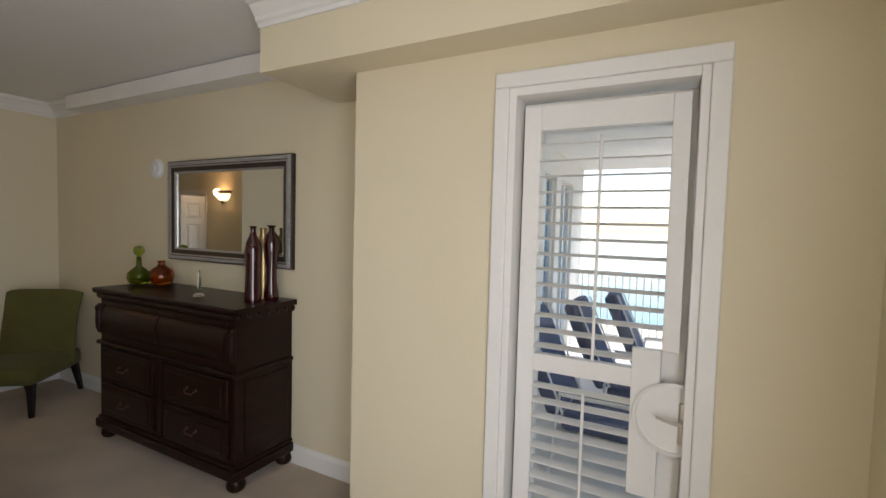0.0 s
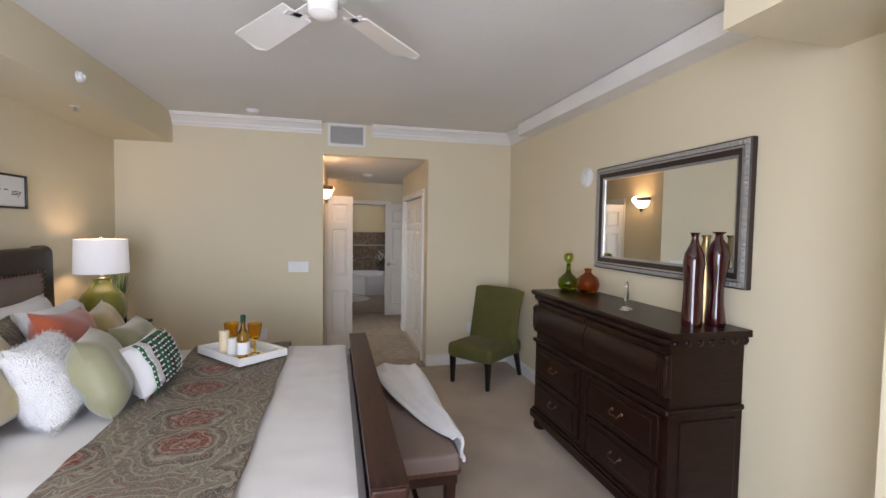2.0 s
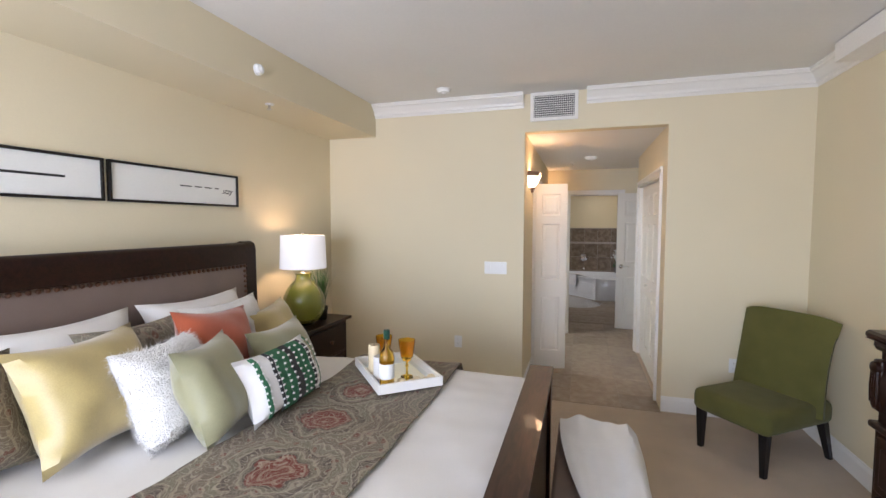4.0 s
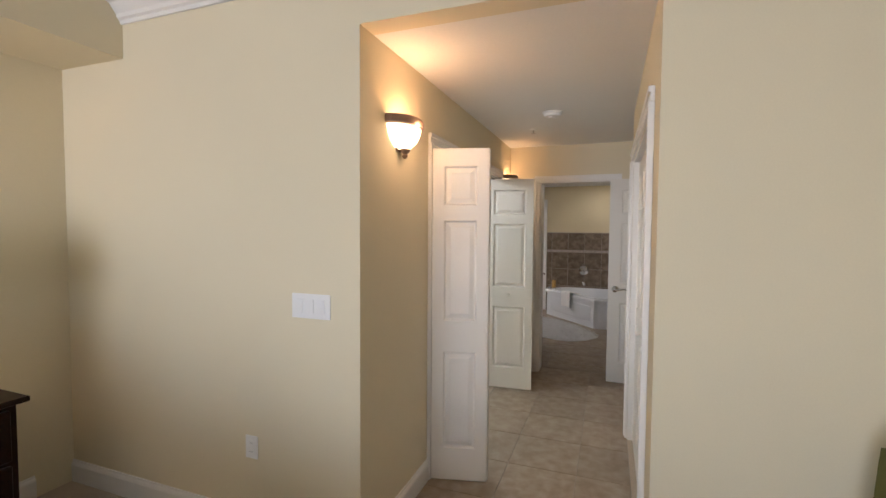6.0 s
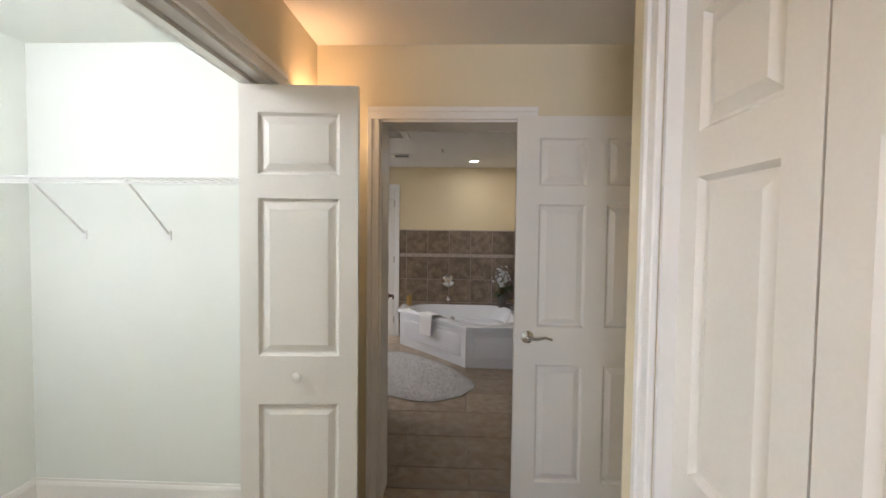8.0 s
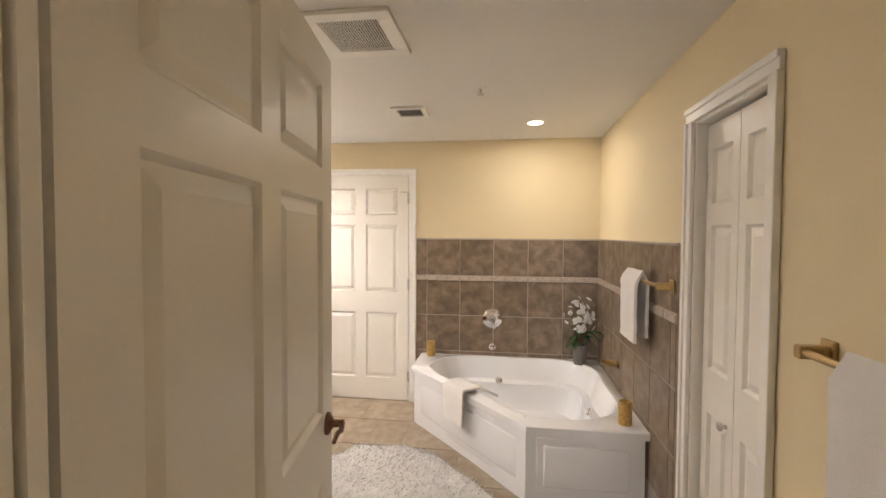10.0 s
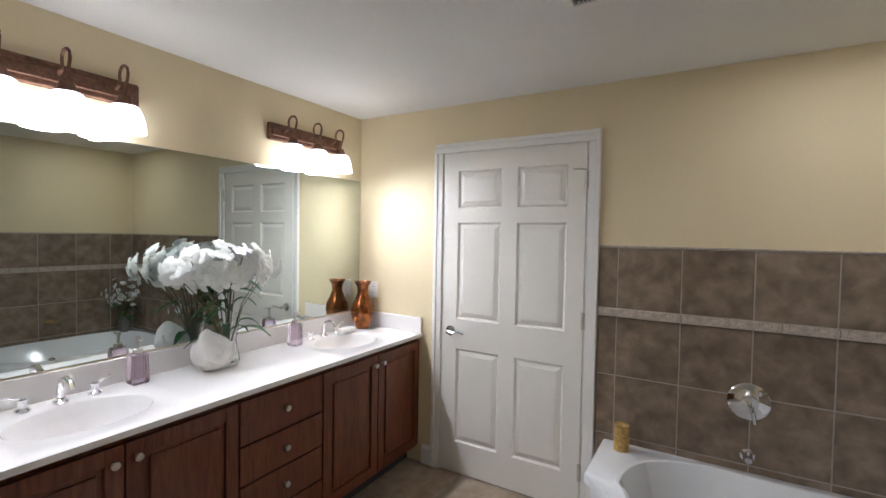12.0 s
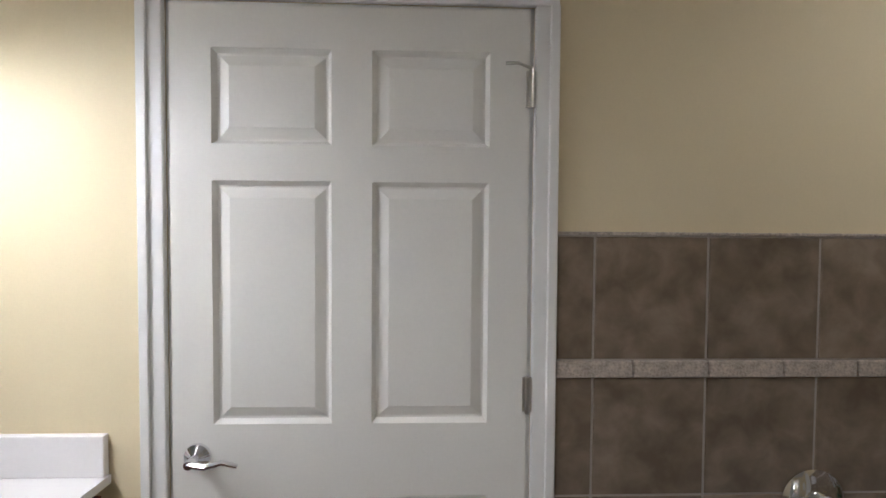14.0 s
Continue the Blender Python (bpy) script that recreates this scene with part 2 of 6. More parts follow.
def paisley(name):
    """Taupe jacquard with rust medallions, cream scrolls and a fine sage ground."""
    m = mat(name, (0.2, 0.15, 0.12), 0.85, bump=0.4, fine=400, dist=0.001)
    nt = m.node_tree
    N, K = nt.nodes, nt.links

    def node(kind, **kw):
        n = N.new(kind)
        for k, v in kw.items():
            n.inputs[k].default_value = v
        return n

    def maths(op, a, b=None):
        n = N.new("ShaderNodeMath")
        n.operation = op
        for i, v in enumerate((a, b)):
            if isinstance(v, (int, float)):
                n.inputs[i].default_value = v
            elif v is not None:
                K.new(v, n.inputs[i])
        return n.outputs[0]

    def steps(src, stops):
        r = N.new("ShaderNodeValToRGB")
        e = r.color_ramp.elements
        e[0].position, e[0].color = stops[0][0], (*stops[0][1], 1)
        e[1].position, e[1].color = stops[-1][0], (*stops[-1][1], 1)
        for p, c in stops[1:-1]:
            e.new(p).color = (*c, 1)
        K.new(src, r.inputs[0])
        return r.outputs[0]

    def blend(fac, a, b):
        n = N.new("ShaderNodeMixRGB")
        K.new(fac, n.inputs[0])
        K.new(a, n.inputs[1])
        n.inputs[2].default_value = (*b, 1)
        return n.outputs[0]

    tc = N.new("ShaderNodeTexCoord")
    ns = node("ShaderNodeTexNoise", Scale=7.0, Detail=2.0)
    warp = N.new("ShaderNodeVectorMath")
    warp.operation = "MULTIPLY_ADD"
    warp.inputs[1].default_value = (0.17, 0.17, 0.17)
    K.new(tc.outputs["Object"], ns.inputs["Vector"])
    K.new(ns.outputs["Color"], warp.inputs[0])
    K.new(tc.outputs["Object"], warp.inputs[2])
    big = node("ShaderNodeTexVoronoi", Scale=2.6, Randomness=0.55)
    mid = node("ShaderNodeTexVoronoi", Scale=17.0)
    fine = node("ShaderNodeTexVoronoi", Scale=55.0)
    fine.feature = "DISTANCE_TO_EDGE"
    for n in (big, mid, fine):
        K.new(warp.outputs[0], n.inputs["Vector"])
    taupe, sage, umber, rust = (0.15, 0.12, 0.09), (0.17, 0.155, 0.11), (0.085, 0.065, 0.05), (0.15, 0.034, 0.022)
    c = steps(big.outputs["Distance"], ((0.0, rust), (0.27, rust), (0.29, umber), (0.33, sage), (0.38, taupe), (0.44, umber), (0.50, sage), (0.60, taupe)))
    petals = steps(mid.outputs["Distance"], ((0.0, (1, 1, 1)), (0.20, (1, 1, 1)), (0.26, (0, 0, 0)), (1.0, (0, 0, 0))))
    c = blend(maths("MULTIPLY", petals, 0.6), c, (0.15, 0.04, 0.026))
    lines = maths("SINE", maths("MULTIPLY", big.outputs["Distance"], 58.0))
    scroll = maths("MULTIPLY", maths("GREATER_THAN", lines, 0.72), 0.42)
    c = blend(scroll, c, (0.40, 0.35, 0.26))
    ring = maths("GREATER_THAN", maths("SINE", maths("MULTIPLY", mid.outputs["Distance"], 30.0)), 0.86)
    c = blend(maths("MULTIPLY", ring, 0.62), c, (0.38, 0.34, 0.26))
    lace = maths("LESS_THAN", fine.outputs["Distance"], 0.06)
    c = blend(maths("MULTIPLY", lace, 0.25), c, (0.36, 0.32, 0.25))
    K.new(c, N["Principled BSDF"].inputs["Base Color"])
    return m


M_PAISLEY = paisley("paisley jacquard")

# ---- mesh helpers ----


def finish(name, bm, m, parent=None, label="", smooth=False):
    me = bpy.data.meshes.new(name)
    bmesh.ops.recalc_face_normals(bm, faces=bm.faces)
    if smooth:
        for f in bm.faces:
            f.smooth = True
        for e in bm.edges:
            if len(e.link_faces) == 2 and e.calc_face_angle(0) > 0.7:
                e.smooth = False
    bm.to_mesh(me)
    bm.free()
    me.materials.append(m)
    o = new(name, me)
    if parent is not None:
        o.parent = parent
    if label:
        o["label"] = label
    return o


def part(name, bm, m, parent, label="", smooth=False):
    return finish(name, bm, m, parent, label, smooth)


def empty(name, m, label, category, group="", kind=""):
    o = new(name)
    o.matrix_world = m
    return tagged(o, label, category, group, kind)


def addbox(bm, a, b, bev=0.0, seg=2):
    c = [(a[i] + b[i]) / 2 for i in range(3)]
    s = [abs(b[i] - a[i]) for i in range(3)]
    t = bmesh.new()
    bmesh.ops.create_cube(t, size=1, matrix=Matrix.Translation(c) @ Matrix.Diagonal((*s, 1)))
    if bev:
        bmesh.ops.bevel(t, geom=t.edges[:], offset=min(bev, min(s) * 0.45), segments=seg, profile=0.5, affect="EDGES")
    return join(bm, t)


def join(bm, t, m=None):
    if m is not None:
        bmesh.ops.transform(t, matrix=m, verts=t.verts)
    me = bpy.data.meshes.new("tmp")
    t.to_mesh(me)
    t.free()
    bm.from_mesh(me)
    bpy.data.meshes.remove(me)
    return bm


def box(a, b, bev=0.0, seg=2):
    return addbox(bmesh.new(), a, b, bev, seg)


def boxes(*ab, bev=0.0):
    bm = bmesh.new()
    for a, b in ab:
        addbox(bm, a, b, bev)
    return bm


def lathe(pts, n=28, at=(0, 0, 0)):
    """Turns (radius, height) pairs round z."""
    bm = bmesh.new()
    rings = []
    for r, z in pts:
        if r < 1e-5:
            rings.append([bm.verts.new((at[0], at[1], at[2] + z))])
        else:
            rings.append([bm.verts.new((at[0] + r * math.cos(6.28318 * i / n), at[1] + r * math.sin(6.28318 * i / n), at[2] + z)) for i in range(n)])
    for p, q in zip(rings, rings[1:]):
        for i in range(n):
            j = (i + 1) % n
            if len(p) == 1 and len(q) == 1:
                continue
            if len(p) == 1:
                bm.faces.new((p[0], q[j], q[i]))
            elif len(q) == 1:
                bm.faces.new((p[i], p[j], q[0]))
            else:
                bm.faces.new((p[i], p[j], q[j], q[i]))
    return bm


def tube(pts, r, n=8, bm=None, r2=None):
    """A round bar along points, tapering to r2."""
    bm = bm or bmesh.new()
    pts = [Vector(p) for p in pts]
    rings = []
    for i, p in enumerate(pts):
        d = (pts[min(i + 1, len(pts) - 1)] - pts[max(i - 1, 0)]).normalized()
        u = d.cross(Vector((0.13, 0.31, 0.94)) if abs(d.z) < 0.9 else Vector((1, 0.1, 0))).normalized()
        v = d.cross(u)
        k = r if r2 is None else r + (r2 - r) * i / (len(pts) - 1)
        rings.append([bm.verts.new(p + k * (math.cos(6.28318 * j / n) * u + math.sin(6.28318 * j / n) * v)) for j in range(n)])
    for a, b in zip(rings, rings[1:]):
        for j in range(n):
            bm.faces.new((a[j], a[(j + 1) % n], b[(j + 1) % n], b[j]))
    bm.faces.new(rings[0])
    bm.faces.new(rings[-1])
    return bm


def prism(profile, length, m):
    """Sweeps a closed (u, v) profile along local y by length, then poses it."""
    bm = bmesh.new()
    a = [bm.verts.new((u, 0, v)) for u, v in profile]
    b = [bm.verts.new((u, length, v)) for u, v in profile]
    k = len(profile)
    for i in range(k):
        bm.faces.new((a[i], a[(i + 1) % k], b[(i + 1) % k], b[i]))
    bm.faces.new(a)
    bm.faces.new(b[::-1])
    bmesh.ops.transform(bm, matrix=m, verts=bm.verts)
    return bm


def structure(name, bm, m, label="", cat=""):
    return tagged(finish(name, bm, m), label or name.replace("_", " "), cat or name.split("_")[0], kind="structure")


def sheet(nx, ny, fn, thick=0.0):
    """A grid of fn(u, v) points, 0 to 1, given thickness."""
    bm = bmesh.new()
    g = [[bm.verts.new(fn(i / nx, j / ny)) for j in range(ny + 1)] for i in range(nx + 1)]
    for i in range(nx):
        for j in range(ny):
            bm.faces.new((g[i][j], g[i + 1][j], g[i + 1][j + 1], g[i][j + 1]))
    if thick:
        bmesh.ops.recalc_face_normals(bm, faces=bm.faces)
        bmesh.ops.solidify(bm, geom=bm.faces[:], thickness=thick)
    return bm


def pillow_mesh(w, h, d, seed=0, rough=0.0, pinch=0.17):
    """A stuffed cushion, upright in x and z, thick in y, with pulled-out corners."""
    t = bmesh.new()
    n = 16
    for side in (-1, 1):
        g = []
        for i in range(n + 1):
            row = []
            for j in range(n + 1):
                u, v = 2 * i / n - 1, 2 * j / n - 1
                k = (1 - u ** 4) * (1 - v ** 4)
                k = max(k, 0) ** 0.7
                edge = 1 - pinch * ((1 - u * u) * v * v + (1 - v * v) * u * u) * 0.8
                p = Vector((u * w / 2 * (edge if abs(u) > abs(v) else 1 - pinch * 0.8 * v * v * (1 - u * u)), 0, v * h / 2 * edge))
                q = noise.noise(Vector((u * 1.7 + seed, v * 1.7, side)))
                p.y = side * d * 0.66 * k * (1 + 0.22 * q)
                if rough:
                    p += rough * noise.noise_vector(Vector((u * 9 + seed, v * 9, side * 3))) * (0.4 + k)
                row.append(t.verts.new(p))
            g.append(row)
        for i in range(n):
            for j in range(n):
                t.faces.new((g[i][j], g[i + 1][j], g[i + 1][j + 1], g[i][j + 1]))
    bmesh.ops.remove_doubles(t, verts=t.verts, dist=0.004 if not rough else 0.003)
    return t


def fringe(bm_src, count, length, seed, r=0.0025):
    """Short tapering hairs standing out of a mesh's faces."""
    rnd = random.Random(seed)
    out = bmesh.new()
    faces = bm_src.faces[:]
    for _ in range(count):
        f = rnd.choice(faces)
        a, b = rnd.random(), rnd.random()
        v = [x.co for x in f.verts]
        p = v[0].lerp(v[1], a).lerp(v[-1].lerp(v[-2], a), b)
        d = (f.normal + 0.9 * Vector((rnd.uniform(-1, 1), rnd.uniform(-1, 1), rnd.uniform(-1, 0.6)))).normalized() * length * rnd.uniform(0.5, 1.1)
        s = d.cross(Vector((rnd.random(), rnd.random(), 0.3))).normalized() * r
        out.faces.new((out.verts.new(p - s), out.verts.new(p + s), out.verts.new(p + d)))
    return out


def door_mesh(w, h, t, cols=2, both=True, stile=0.11):
    """A moulded panel leaf: x 0 to w, y 0 to t, z 0 to h, sunk mouldings and raised fields, three rows."""
    bm = bmesh.new()
    mid = 0.10 if cols == 2 else 0
    cw = (w - 2 * stile - mid * (cols - 1)) / cols
    xs = [0]
    for i in range(cols):
        xs += [stile + i * (cw + mid), stile + i * (cw + mid) + cw]
    xs.append(w)
    k = h / 2.03
    zs = [0, 0.20 * k, 0.80 * k, 0.99 * k, 1.60 * k, 1.69 * k, 1.925 * k, h]

    def quad(p):
        bm.faces.new([bm.verts.new(q) for q in p])

    def ring(x0, x1, z0, z1, i0, y0, i1, y1, s):
        a = [(x0 + i0, y0, z0 + i0), (x1 - i0, y0, z0 + i0), (x1 - i0, y0, z1 - i0), (x0 + i0, y0, z1 - i0)]
        b = [(x0 + i1, y1, z0 + i1), (x1 - i1, y1, z0 + i1), (x1 - i1, y1, z1 - i1), (x0 + i1, y1, z1 - i1)]
        for q in range(4):
            quad((a[q], a[(q + 1) % 4], b[(q + 1) % 4], b[q]))
        return b

    for s in (0, 1):
        f = (lambda d: d) if s == 0 else (lambda d: t - d)
        for i in range(len(xs) - 1):
            for j in range(len(zs) - 1):
                x0, x1, z0, z1 = xs[i], xs[i + 1], zs[j], zs[j + 1]
                if i % 2 and j % 2:
                    ring(x0, x1, z0, z1, 0, f(0), 0.010, f(0.013), s)
                    ring(x0, x1, z0, z1, 0.010, f(0.013), 0.016, f(0.013), s)
                    b = ring(x0, x1, z0, z1, 0.016, f(0.013), 0.042, f(0.003), s)
                    quad(b)
                else:
                    quad(((x0, f(0), z0), (x1, f(0), z0), (x1, f(0), z1), (x0, f(0), z1)))
    for a, b in (((0, 0, 0), (0, t, h)), ((w, 0, 0), (w, t, h))):
        quad((a, (a[0], t, 0), b, (a[0], 0, h)))
    for z in (0, h):
        quad(((0, 0, z), (w, 0, z), (w, t, z), (0, t, z)))
    bmesh.ops.remove_doubles(bm, verts=bm.verts, dist=0.0002)
    return bm


def lever(parent, m, material, flip=1):
    """A lever handle with its rose on a leaf's face, pointing along local x."""
    b = lathe([(0, 0), (0.033, 0), (0.032, 0.008), (0.022, 0.014), (0.012, 0.02), (0.011, 0.05), (0, 0.052)], 20)
    tube([(0, 0, 0.045), (flip * 0.04, -0.004, 0.05), (flip * 0.08, 0.006, 0.048), (flip * 0.115, -0.004, 0.046)], 0.009, 8, b, 0.006)
    bmesh.ops.transform(b, matrix=m, verts=b.verts)
    return part("door_handle", b, material, parent, "curved lever handle on round rose", True)


def casing_y(name, x, y0, y1, top, side, w=0.06, d=0.018, label="white moulded door casing", depth=0.12):
    """Door casing on a wall facing along x. y0, y1, top: the clear opening. side: +1 looks to +x."""
    e = tagged(new(name), label, "door frame", kind="structure")
    s = side
    for n, a, b in (("jamb_trim", (y0 - w, 0), (y0, top)), ("jamb_trim", (y1, 0), (y1 + w, top)), ("head_trim", (y0 - w, top), (y1 + w, top + w))):
        bm = box((x + s * 0.001, a[0], a[1]), (x + s * d, b[0], b[1]), 0.004)
        if n == "jamb_trim":
            o = a[0] if a[0] < y0 else b[0] - w * 0.4
            addbox(bm, (x + s * d * 0.6, o, 0.003), (x + s * (d + 0.008), o + w * 0.4, b[1]), 0.003)
        else:
            addbox(bm, (x + s * d * 0.6, a[0], b[1] - w * 0.4), (x + s * (d + 0.008), b[0], b[1]), 0.003)
        part(n, bm, M_TRIM, e)
    for a, b in (((y0, 0), (y0 + 0.012, top)), ((y1 - 0.012, 0), (y1, top)), ((y0, top - 0.012), (y1, top))):
        part("jamb_lining", box((x, a[0], a[1]), (x - s * depth, b[0], b[1])), M_TRIM, e)
    return e


def casing_x(name, y, x0, x1, top, side, w=0.06, d=0.018, label="white moulded door casing", depth=0.12):
    """The same on a wall facing along y."""
    e = tagged(new(name), label, "door frame", kind="structure")
    s = side
    for n, a, b in (("jamb_trim", (x0 - w, 0), (x0, top)), ("jamb_trim", (x1, 0), (x1 + w, top)), ("head_trim", (x0 - w, top), (x1 + w, top + w))):
        bm = box((a[0], y + s * 0.001, a[1]), (b[0], y + s * d, b[1]), 0.004)
        if n == "jamb_trim":
            o = a[0] if a[0] < x0 else b[0] - w * 0.4
            addbox(bm, (o, y + s * d * 0.6, 0.003), (o + w * 0.4, y + s * (d + 0.008), b[1]), 0.003)
        else:
            addbox(bm, (a[0], y + s * d * 0.6, b[1] - w * 0.4), (b[0], y + s * (d + 0.008), b[1]), 0.003)
        part(n, bm, M_TRIM, e)
    for a, b in (((x0, 0), (x0 + 0.012, top)), ((x1 - 0.012, 0), (x1, top)), ((x0, top - 0.012), (x1, top))):
        part("jamb_lining", box((a[0], y, a[1]), (b[0], y - s * depth, b[1])), M_TRIM, e)
    return e


# ---- bedroom shell ----
CEIL, HALLC, BATHC = 2.75, 2.415, 2.345
XW, YN, YS, XE = -5.10, 3.90, -0.285, 1.0
structure("floor", boxes(((-8.40, YS - 0.12, -0.12), (XE + 0.15, YN + 0.15, 0))), M_CARPET, "beige cut-pile carpet with soft shading put into its colour", "carpet floor")
structure("wall_west", boxes(((XW - 0.12, YS - 0.12, 0), (XW, 1.71, CEIL)), ((XW - 0.12, 2.885, 0), (XW, YN + 0.12, CEIL)), ((XW - 0.12, 1.71, HALLC), (XW, 2.885, CEIL))), M_WALL, "cream painted wall with hall opening", "wall")
structure("wall_south", box((XW, YS - 0.12, 0), (XE + 0.12, YS, CEIL)), M_WALL, "cream painted wall behind the bed", "wall")
structure("wall_north", box((XW, YN, 0), (-1.02, YN + 0.12, CEIL)), M_WALL, "cream painted wall behind the dresser", "wall")
DX0, DX1, DT = -0.205, 0.52, 2.235
structure("wall_north_bay", boxes(((-1.02, 3.497, 0), (DX0, 3.72, 2.41)), ((DX1, 3.497, 0), (XE, 3.72, 2.41)), ((DX0, 3.497, DT), (DX1, 3.72, 2.41)), ((-1.02, 3.72, 0), (-0.9, YN + 0.12, 2.41))), M_WALL, "cream painted wall with balcony door", "wall")
# the east opening is unseen, added to hold the daylight area lamp
structure("wall_east", boxes(((XE, YS, 0), (XE + 0.15, 0.1, CEIL)), ((XE, 2.05, 0), (XE + 0.15, 3.72, CEIL)), ((XE, 0.1, 0), (XE + 0.15, 2.05, 0.35)), ((XE, 0.1, 2.35), (XE + 0.15, 2.05, CEIL))), M_WALL, "cream painted wall with unseen window opening added for daylight", "wall")
structure("ceiling", box((XW - 0.12, YS - 0.12, CEIL), (XE + 0.15, YN + 0.12, CEIL + 0.12)), M_CEIL, "white textured bedroom ceiling", "ceiling")
structure("soffit_north", box((-1.48, 3.30, 2.41), (XE, YN, CEIL)), M_WALL, "cream painted dropped soffit above balcony door", "soffit")
structure("soffit_south", box((XW, YS, 2.45), (XE, 0.237, CEIL)), M_WALL, "cream painted dropped beam above the bed", "soffit")
CROWN = [(0, 0), (0.012, 0), (0.016, 0.018), (0.03, 0.026), (0.034, 0.045), (0.055, 0.07), (0.07, 0.088), (0.088, 0.092), (0.092, 0.106), (0.10, 0.110), (0.10, 0.122), (0, 0.122)]
ZC = CEIL - 0.122
for y0, y1 in ((0.237, 1.70), (2.235, YN)):
    structure("crown_moulding", prism(CROWN, y1 - y0, pose(XW, y0, ZC)), M_TRIM, "white moulded crown along ceiling", "crown moulding")
structure("crown_moulding", prism(CROWN, 3.6, pose(XW + 0.02, YN, ZC, 0, 0, -90)), M_TRIM, "white moulded crown along ceiling", "crown moulding")
structure("crown_moulding", prism(CROWN, XE + 1.48, pose(-1.48, 3.30, ZC, 0, 0, -90)), M_TRIM, "white moulded crown along ceiling", "crown moulding")
BASE = [(0, 0), (0.016, 0), (0.016, 0.10), (0.012, 0.112), (0.008, 0.118), (0.006, 0.13), (0, 0.13)]


def baseboard(x, y, length, rz):
    return structure("baseboard", prism(BASE, length, pose(x, y, 0.0, 0, 0, rz)), M_TRIM, "white moulded baseboard", "baseboard")


baseboard(XW, YS, 1.71 - YS + 0.016, 0)
baseboard(XW, 2.885, YN - 2.885, 0)
baseboard(XW, YN, 4.07, -90)
baseboard(-1.02, YN, 0.44, 180)
baseboard(-1.036, 3.497, 0.036 - 1.036 + 1.73, -90)
baseboard(0.6, 3.497, 0.4, -90)
baseboard(XE, YS, 5.9, 90)
# ---- hall shell ----
XH, HN, HS = -8.21, 2.885, 1.71
structure("hall_ceiling", box((XH - 0.02, HS - 0.12, HALLC), (XW - 0.12, 3.52, HALLC + 0.12)), M_CEIL, "white hall ceiling", "ceiling")
structure("wall_hall_south", boxes(((-5.93, HS - 0.12, 0), (XW - 0.12, HS, HALLC)), ((XH, HS - 0.12, 0), (-7.70, HS, HALLC)), ((-7.70, HS - 0.12, 2.05), (-5.93, HS, HALLC))), M_WALL, "cream hall wall with closet opening", "wall")
structure("wall_hall_north", boxes(((-5.36, HN, 0), (XW - 0.12, HN + 0.12, HALLC)), ((-7.08, HN, 0), (-6.90, HN + 0.12, HALLC)), ((-6.90, HN, 2.035), (-5.36, HN + 0.12, HALLC))), M_WALL, "cream hall wall with bifold closet", "wall")
structure("wall_vestibule", boxes(((-7.08, HN + 0.12, 0), (-6.96, 3.52, HALLC)), ((XH, 3.52, 0), (-6.96, 3.64, HALLC))), M_WALL, "cream wall of the side vestibule", "wall")
structure("wall_linen_closet", boxes(((-6.96, 3.52, 0), (XW - 0.12, 3.64, HALLC))), M_WALL, "plain wall at back of hall closet", "wall")
BX = -8.44
BY0, BY1 = 2.035, 2.775
structure("wall_bath_east", boxes(((BX, -0.18, 0), (XH, BY0, HALLC)), ((BX, BY1, 0), (XH, 3.64, HALLC)), ((BX, BY0, 2.04), (XH, BY1, HALLC))), M_WALL, "cream wall with bathroom doorway", "wall")
casing_y("bathroom_doorway_casing", XH, BY0, BY1, 2.04, 1, depth=0.21)
casing_y("bathroom_doorway_casing", BX, BY0, BY1, 2.04, -1, depth=0.01)
casing_x("closet_casing", HS, -7.70, -5.93, 2.05, 1)
casing_x("bifold_casing", HN, -6.90, -5.36, 2.035, -1)
baseboard(XW, HS, 0.02, 90)
structure("baseboard", prism(BASE, 0.77, pose(XW, HS, 0, 0, 0, 90)), M_TRIM, "white moulded baseboard", "baseboard")
structure("baseboard", prism(BASE, 0.14, pose(-7.08, HN, 0, 0, 0, -90)), M_TRIM, "white moulded baseboard", "baseboard")
# closet
structure("wall_closet", boxes(((-8.21, 0.08, 0), (-5.5, 0.2, HALLC)), ((-5.62, 0.2, 0), (-5.5, HS - 0.12, HALLC)), ((-8.21, 0.2, 0), (-8.17, HS - 0.12, HALLC))), M_CLOSETWALL, "white painted closet walls", "wall")
structure("closet_ceiling", box((-8.21, 0.08, HALLC), (-5.5, HS - 0.12, HALLC + 0.12)), M_CLOSETWALL, "white closet ceiling", "ceiling")
structure("baseboard", prism(BASE, 1.39, pose(-8.17, 0.2, 0)), M_TRIM, "white moulded baseboard", "baseboard")
structure("baseboard", prism(BASE, 2.55, pose(-8.17, 0.2, 0, 0, 0, -90) @ Matrix.Diagonal((-1, 1, 1, 1))), M_TRIM, "white moulded baseboard", "baseboard")
# ---- bathroom shell ----
XB, BN, BS = -12.08, 3.195, -0.06
structure("bath_subfloor", box((XB - 0.12, BS - 0.12, -0.12), (-8.40, BN + 0.12, -0.004)), M_FGROUT, "beige grouted tile floor bed", "floor")
structure("wall_bath_west", boxes(((XB - 0.12, BS - 0.12, 0), (XB, 0.64, BATHC)), ((XB - 0.12, 1.55, 0), (XB, BN + 0.12, BATHC)), ((XB - 0.12, 0.64, 2.045), (XB, 1.55, BATHC))), M_BATHWALL, "yellow painted bathroom wall", "wall")
